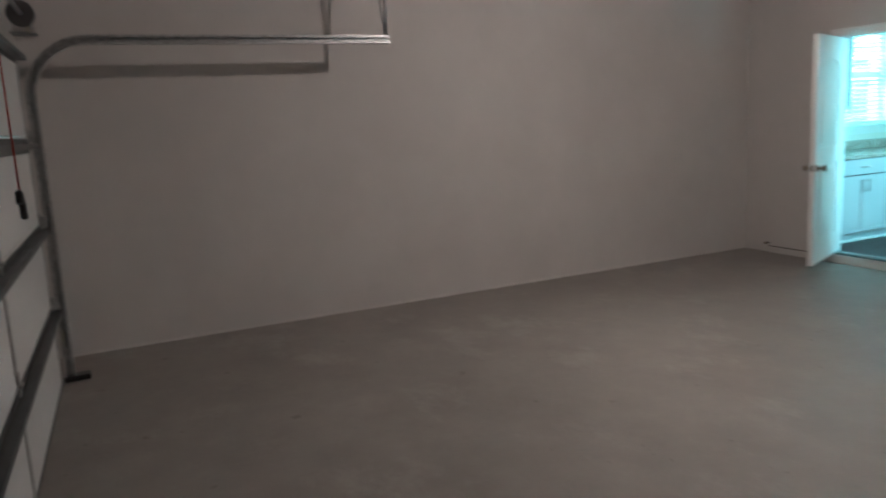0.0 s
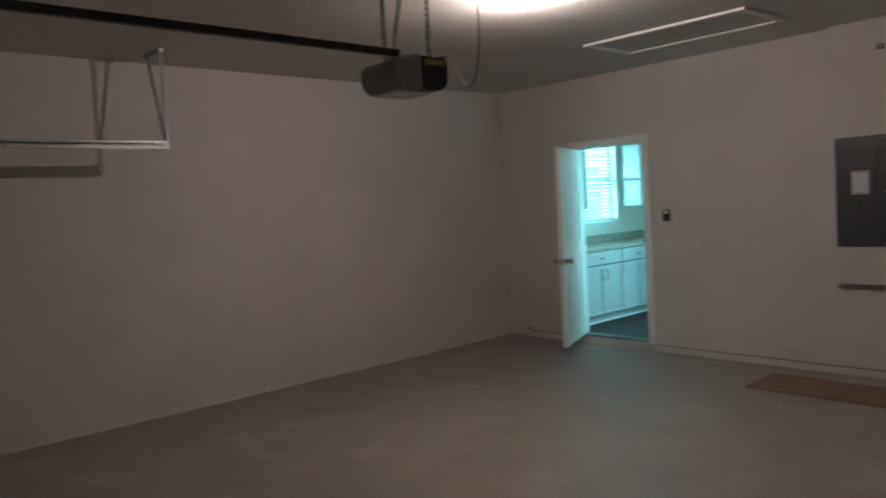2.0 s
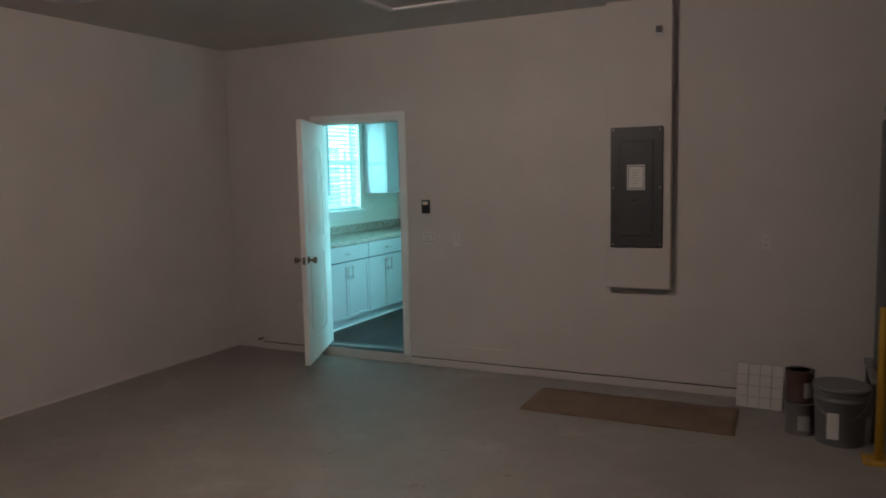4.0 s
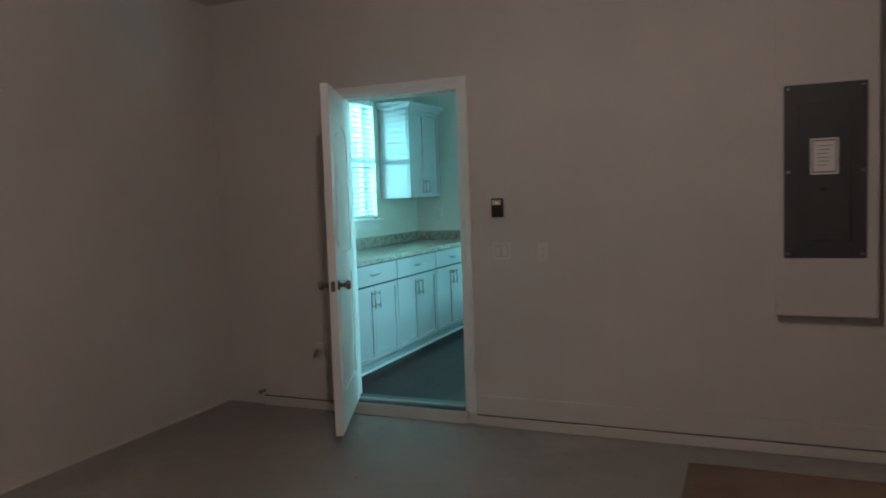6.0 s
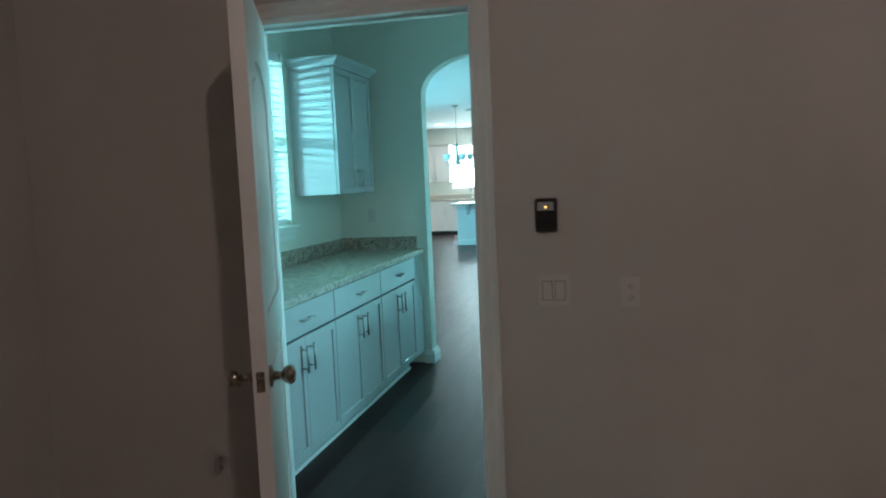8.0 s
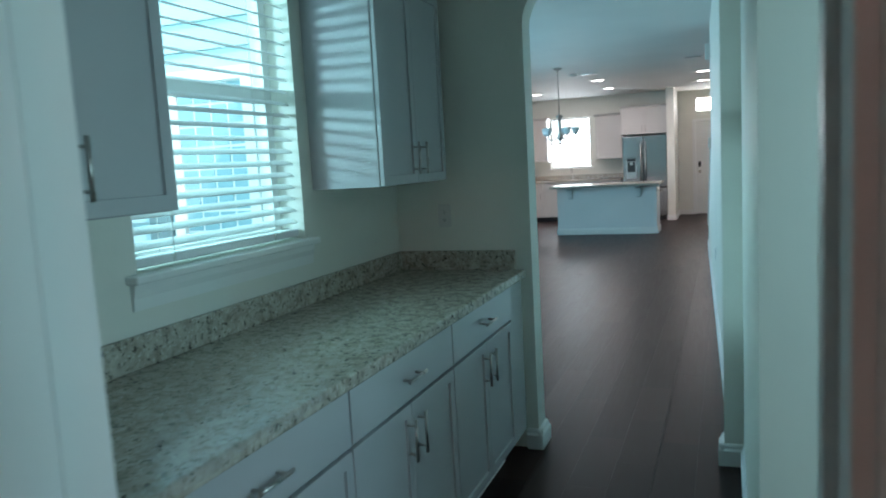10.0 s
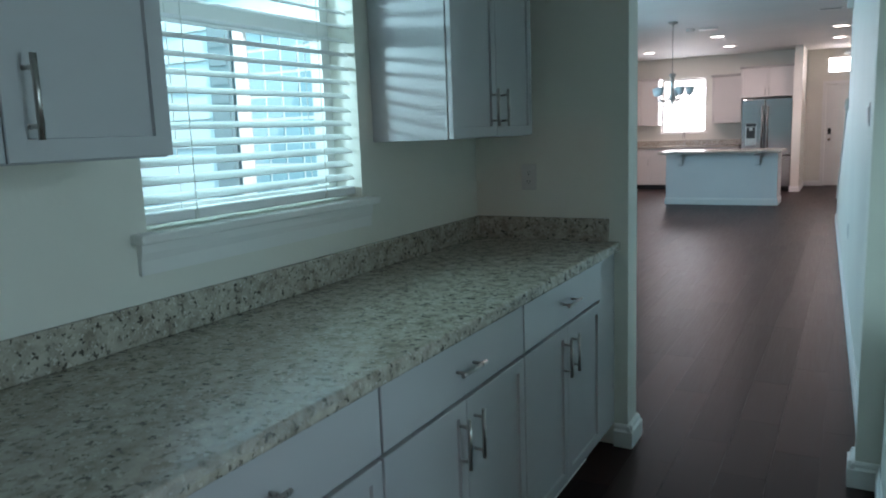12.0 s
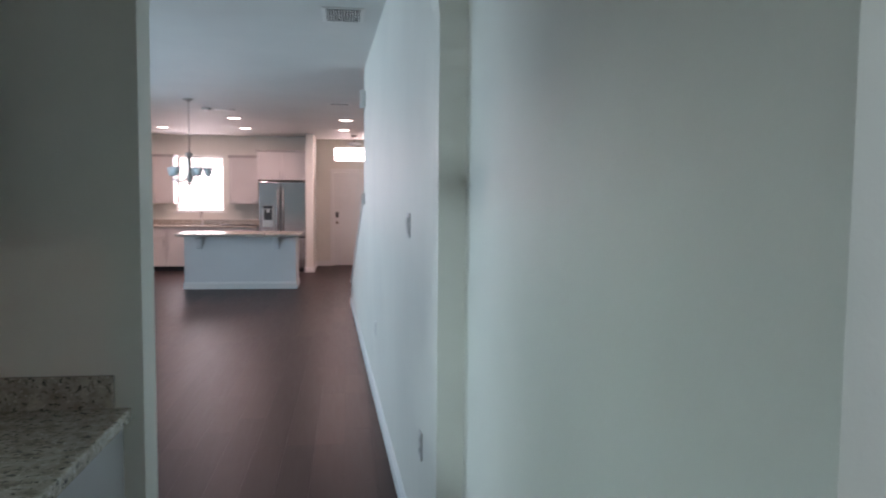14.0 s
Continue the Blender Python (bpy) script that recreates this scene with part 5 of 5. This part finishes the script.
def kitchen_uppers():
    f = LY1 - 0.33
    for a, b, label in ((-4.27, -3.47, "pale kitchen wall cabinet beside the window"), (-2.375, -1.80, "pale kitchen wall cabinet beside the window")):
        root = thing("wall_cabinet", label, "cabinet", "kitchen wall cabinets")
        part("body", box(a, b, f + 0.021, LY1, 1.355, 2.29), M_KCAB, root)
        n = 2 if b - a > 0.7 else 1
        for i in range(n):
            p, q = a + (b - a) * i / n + 0.002, a + (b - a) * (i + 1) / n - 0.002
            d = shaker(p, q, 1.358, 2.287, f, root, M_KCAB, "door", 0.055, "y", -1)
            hx = q - 0.035 if (n == 2 and i == 0) else p + 0.035
            bar_pull(d, (hx, f, 1.40), (hx, f, 1.54), (0, -0.03, 0))
        part("crown_moulding", prism([(f + 0.0, 2.29), (f - 0.04, 2.34), (LY1, 2.34), (LY1, 2.29)], "x", a - 0.02, b + 0.02), M_KCAB, root)
    f = 15.98
    root = thing("fridge_cabinet", "pale two-door cabinet over the refrigerator", "cabinet")
    part("body", box(-1.79, -0.812, f + 0.021, LY1, 1.84, 2.40), M_KCAB, root)
    xm = -1.30
    for p, q, hx in ((-1.788, xm - 0.001, xm - 0.035), (xm + 0.001, -0.814, xm + 0.035)):
        d = shaker(p, q, 1.843, 2.397, f, root, M_KCAB, "door", 0.055, "y", -1)
        bar_pull(d, (hx, f, 1.88), (hx, f, 2.02), (0, -0.03, 0))
    part("crown_moulding", prism([(f, 2.40), (f - 0.04, 2.44), (LY1, 2.44), (LY1, 2.40)], "x", -1.80, -0.812), M_KCAB, root)


kitchen_uppers()


def refrigerator():
    root = thing("refrigerator", "stainless steel french door refrigerator with ice dispenser", "refrigerator")
    x0, x1, yf, y1, z1 = -1.735, -0.82, 15.80, 16.55, 1.80
    part("body", box(x0, x1, yf + 0.075, y1, 0.03, z1 - 0.01, 0.004), M_BLACK, root, "dark grey cabinet body")
    xm = (x0 + x1) / 2 - 0.03
    d1 = part("door", box(x0, xm - 0.003, yf, yf + 0.07, 0.70, z1, 0.012, 2), M_STEEL, root)
    d2 = part("door", box(xm + 0.003, x1, yf, yf + 0.07, 0.70, z1, 0.012, 2), M_STEEL, root)
    d3 = part("freezer_drawer", box(x0, x1, yf, yf + 0.07, 0.08, 0.69, 0.012, 2), M_STEEL, root)
    for d, x in ((d1, xm - 0.05), (d2, xm + 0.05)):
        bm = tube([(x, yf - 0.055, 0.78), (x, yf - 0.055, 1.66)], 0.013, 10)
        for z in (0.82, 1.62):
            tube_into(bm, [(x, yf, z), (x, yf - 0.055, z)], 0.010, 8)
        part("handle", bm, M_NICKEL, d, "bright steel bar handle")
    bm = tube([(x0 + 0.1, yf - 0.055, 0.62), (x1 - 0.1, yf - 0.055, 0.62)], 0.013, 10)
    for x in (x0 + 0.14, x1 - 0.14):
        tube_into(bm, [(x, yf, 0.62), (x, yf - 0.055, 0.62)], 0.010, 8)
    part("handle", bm, M_NICKEL, d3, "bright steel bar handle")
    disp = part("dispenser", box(x0 + 0.075, x0 + 0.285, yf - 0.006, yf + 0.001, 0.90, 1.34, 0.004), M_NICKEL, d1, "bright steel dispenser surround")
    part("control_panel", box(x0 + 0.085, x0 + 0.275, yf - 0.009, yf - 0.0062, 1.27, 1.33, 0.001), M_BLACK, disp, "black control panel")
    part("recess", box(x0 + 0.10, x0 + 0.26, yf - 0.009, yf - 0.0062, 1.04, 1.255, 0.001), M_BLACK, disp, "black dispenser recess")
    part("spout", box(x0 + 0.15, x0 + 0.21, yf - 0.020, yf - 0.0092, 1.19, 1.25, 0.004), M_NICKEL, disp)
    part("base_grille", box(x0, x1, yf + 0.04, yf + 0.074, 0.0, 0.07), M_BLACK, root)


refrigerator()


def kitchen_window():
    root = thing("window_2", "bright white sash window over the kitchen sink", "window")
    root["kind"] = "structure"
    y0, y1, f = LY1 + 0.08, LY1 + 0.13, 0.04
    zm = (KWZ0 + KWZ1) / 2
    bm = bmesh.new()
    box_into(bm, KWX0, KWX0 + f, y0, y1, KWZ0, KWZ1)
    box_into(bm, KWX1 - f, KWX1, y0, y1, KWZ0, KWZ1)
    for a, b in ((KWZ0, KWZ0 + f), (KWZ1 - f, KWZ1), (zm - 0.02, zm + 0.02)):
        box_into(bm, KWX0 + f, KWX1 - f, y0, y1, a, b)
    part("window_frame", bm, M_TRIM, root)
    for a, b in ((KWZ0 + f, zm - 0.02), (zm + 0.02, KWZ1 - f)):
        g = part("pane", box(KWX0 + f, KWX1 - f, y0 + 0.02, y0 + 0.024, a, b), M_GLASS, root)
        g.visible_shadow = False
    part("window_sill", box(KWX0 - 0.05, KWX1 + 0.05, LY1 - 0.035, LY1 + 0.079, KWZ0 - 0.026, KWZ0 - 0.001, 0.004), M_TRIM, root)
    # added glowing sheet stands in for the overbright outdoors
    back = structure("backdrop", box(KWX0 - 3, KWX1 + 3, 24.0, 24.1, -0.4, 6.0), glowing("glowing_white_backdrop", (1.0, 0.98, 0.97), 1.2), "plain glowing sheet added outside the kitchen window", "backdrop")


kitchen_window()


def front_door():
    root = thing("door_2", "white panelled front door with a dark keypad lock", "door")
    root["kind"] = "structure"
    x0, x1, y = -0.288, 0.618, 17.115
    bm = box(x0, x1, y + 0.008, y + 0.045, 0.012, 2.045, 0.002)
    part("leaf", bm, M_DOOR, root)
    for xa, xb in ((x0 + 0.12, x0 + 0.41), (x1 - 0.41, x1 - 0.12)):
        for za, zb in ((0.22, 0.80), (0.95, 1.55), (1.68, 1.92)):
            part("panel", box(xa, xb, y + 0.001, y + 0.0085, za, zb, 0.003), M_DOOR, root)
    part("keypad", box(x0 + 0.045, x0 + 0.105, y - 0.016, y + 0.008, 1.06, 1.18, 0.006), M_BLACK, root, "black keypad lock")
    part("knob", lathe([(0.03, 0.0), (0.03, -0.008), (0.012, -0.014), (0.012, -0.035), (0.027, -0.05), (0.020, -0.065), (0.004, -0.068)], (x0 + 0.075, y + 0.008, 0.95), 18, "y"), M_KNOB, root)
    structure("trim_front_door_left", box(x0 - 0.07, x0 - 0.003, 17.083, 17.10, 0.0, 2.12, 0.003), M_TRIM, "white front door casing", "trim")
    structure("trim_front_door_right", box(x1 + 0.003, x1 + 0.07, 17.083, 17.10, 0.0, 2.12, 0.003), M_TRIM, "white front door casing", "trim")
    structure("trim_front_door_head", box(x0 - 0.0025, x1 + 0.0025, 17.084, 17.10, 2.052, 2.12, 0.003), M_TRIM, "white front door casing", "trim")
    structure("trim_front_threshold", box(x0, x1, 17.09, 17.27, 0.001, 0.012), M_DARKSTEEL, "dark door threshold", "trim")
    tr = thing("window_3", "bright transom window over the front door", "window")
    tr["kind"] = "structure"
    bm = bmesh.new()
    for a, b, c, d in ((-0.29, 0.62, 2.28, 2.305), (-0.29, 0.62, 2.575, 2.60), (-0.29, -0.265, 2.305, 2.575), (0.595, 0.62, 2.305, 2.575)):
        box_into(bm, a, b, 17.17, 17.21, c, d)
    part("window_frame", bm, M_TRIM, tr)
    g = part("pane", box(-0.265, 0.595, 17.185, 17.189, 2.305, 2.575), M_GLASS, tr)
    g.visible_shadow = False
    # second added sheet, glowing white behind the transom
    structure("backdrop_front", box(-3, 4, 24.2, 24.3, -0.4, 6.0), bpy.data.materials["glowing_white_backdrop"], "plain glowing sheet added outside the front door", "backdrop")


front_door()


def chandelier():
    root = thing("chandelier", "nickel chandelier with upturned frosted glass shades", "chandelier")
    x, y, top = -1.99, 10.59, LZC
    part("canopy", lathe([(0.065, 0.0), (0.06, -0.02), (0.02, -0.03), (0.008, -0.045)], (x, y, top), 24), M_NICKEL, root)
    part("rod", tube([(x, y, top - 0.04), (x, y, 2.07)], 0.006, 8), M_NICKEL, root)
    part("column", lathe([(0.012, 2.08), (0.045, 2.07), (0.05, 2.04), (0.022, 2.02), (0.028, 1.92), (0.02, 1.82), (0.04, 1.76), (0.035, 1.72), (0.012, 1.68), (0.016, 1.655), (0.004, 1.64)], (x, y, 0), 20), M_NICKEL, root)
    for i in range(5):
        a = 2 * math.pi * i / 5 + 0.35
        c, s = math.cos(a), math.sin(a)
        pts = [(x + r * c, y + r * s, z) for r, z in ((0.02, 1.76), (0.09, 1.71), (0.17, 1.70), (0.23, 1.735), (0.235, 1.775))]
        arm = part("arm", tube(pts, 0.008, 8), M_NICKEL, root)
        part("shade", lathe([(0.020, 0.0), (0.036, 0.012), (0.050, 0.05), (0.063, 0.11), (0.059, 0.11), (0.046, 0.052), (0.032, 0.016), (0.004, 0.008)], (x + 0.235 * c, y + 0.235 * s, 1.775), 20), M_FROST, arm, "frosted glass bowl shade")


chandelier()


def recessed_light(x, y):
    root = thing("recessed_light", "round white recessed ceiling light, switched on", "ceiling light", "recessed ceiling lights")
    part("trim_ring", lathe([(0.125, 0.0), (0.125, -0.004), (0.108, -0.008), (0.106, -0.002)], (0, 0, 0), 28), M_TRIM, root)
    part("lens", lathe([(0.106, -0.0022), (0.10, -0.005), (0.01, -0.006)], (0, 0, 0), 28), M_RECESS, root, "lit diffuser")
    root.matrix_world = Matrix.Translation((x, y, LZC))
    return root


can = recessed_light(-3.33, 14.85)
for x, y in ((-1.77, 12.93), (-1.84, 14.76), (0.0, 12.93), (-0.055, 14.73)):
    copy_thing(can, Matrix.Translation((x, y, LZC)))


def ceiling_vent(x, y, w, d):
    root = thing("ceiling_vent", "white slatted ceiling air vent", "ceiling vent", "ceiling vents")
    part("frame", box(x - w / 2, x + w / 2, y - d / 2, y + d / 2, LZC - 0.006, LZC - 0.0005, 0.002), M_TRIM, root)
    # dark sheet for the shade between the vent slats
    part("backing", box(x - w / 2 + 0.03, x + w / 2 - 0.03, y - d / 2 + 0.03, y + d / 2 - 0.03, LZC - 0.0075, LZC - 0.0062), M_SHADOWGAP, root)
    n = 12
    for i in range(n):
        xx = x - w / 2 + 0.04 + (w - 0.08) * i / (n - 1)
        part("slat", box(xx - 0.004, xx + 0.004, y - d / 2 + 0.03, y + d / 2 - 0.03, LZC - 0.014, LZC - 0.0077), M_TRIM, root)


ceiling_vent(0.01, 5.82, 0.28, 0.40)
ceiling_vent(-0.08, 10.76, 0.30, 0.16)


def smoke_alarm():
    root = thing("smoke_alarm", "round white smoke alarm on the ceiling", "smoke alarm")
    part("body", lathe([(0.065, 0.0), (0.062, -0.025), (0.05, -0.035), (0.01, -0.037)], (-1.95, 11.6, LZC), 24), M_PLATE, root)
    f = thing("ceiling_fan_mount", "white round ceiling plate beside the chandelier", "ceiling plate")
    part("plate", lathe([(0.14, 0.0), (0.135, -0.012), (0.01, -0.014)], (-1.72, 11.75, LZC), 28), M_TRIM, f)


smoke_alarm()


def thermostat():
    root = thing("thermostat", "small white thermostat on the living room wall", "thermostat")
    part("case", box(wx(7.8) - 0.03, wx(7.8), 7.75, 7.87, 1.46, 1.57, 0.005), M_PLATE, root)
    part("screen", box(wx(7.8) - 0.032, wx(7.8) - 0.0302, 7.775, 7.845, 1.495, 1.55), M_GREYPLASTIC, root)
    d = thing("door_chime", "small white chime box high on the living room wall", "door chime")
    part("case", box(wx(7.75) - 0.05, wx(7.75), 7.66, 7.84, 2.36, 2.52, 0.006), M_PLATE, d)


thermostat()


def hall_light():
    root = thing("hall_light", "small nickel ceiling light in the entry hall", "ceiling light")
    part("canopy", lathe([(0.06, 0.0), (0.055, -0.03), (0.012, -0.04), (0.012, -0.14)], (0.16, 15.9, LZC), 20), M_NICKEL, root)
    part("shade", lathe([(0.03, -0.14), (0.13, -0.16), (0.15, -0.19), (0.10, -0.22), (0.01, -0.23)], (0.16, 15.9, LZC), 24), M_FROST, root)


hall_light()


# ---- plank floor, laid last ----
def plank_floor():
    floor = structure("floor_house", box(LX0 - 0.15, 1.80, PY0 - 0.02, 17.28, -0.35, -0.006), M_JOINT, "dark wood plank floor through pantry, living room and kitchen", "floor")
    rnd = random.Random(7)
    meshes = {}

    def plank_mesh(length):
        if length not in meshes:
            bm = bmesh.new()
            w, g = 0.18, 0.0006
            box_into(bm, g, w - g, g, length - g, -0.0058, 0.0)
            me = bpy.data.meshes.new("plank")
            bm.to_mesh(me)
            bm.free()
            me.materials.append(M_PLANK)
            meshes[length] = me
        return meshes[length]
    rest = bmesh.new()
    made = 0
    x = LX0
    while x < 1.60:
        y = 3.05 - rnd.choice((0.0, 0.3, 0.6, 0.9))
        near = -1.30 < x < 0.50
        if near:
            y = PY0
        while y < 17.2:
            length = rnd.choice((0.6, 0.9, 1.2, 1.2))
            if y + length > 17.25:
                length = 0.6
            if near and y < 11.0 and made < 300:
                ob = new("plank", plank_mesh(length))
                ob.parent = floor
                ob.location = (x, y, 0)
                made += 1
            else:
                box_into(rest, x + 0.0006, x + 0.1794, y + 0.0006, y + length - 0.0006, -0.0058, 0.0)
            y += length
        x += 0.18
    for i in range(10):
        box_into(rest, 0.50 + i * 0.13, 0.628 + i * 0.13, PY0, 1.25, -0.0058, 0.0)
    field = part("plank_field", rest, M_PLANK, floor)
    field["kind"] = "stuff"


plank_floor()
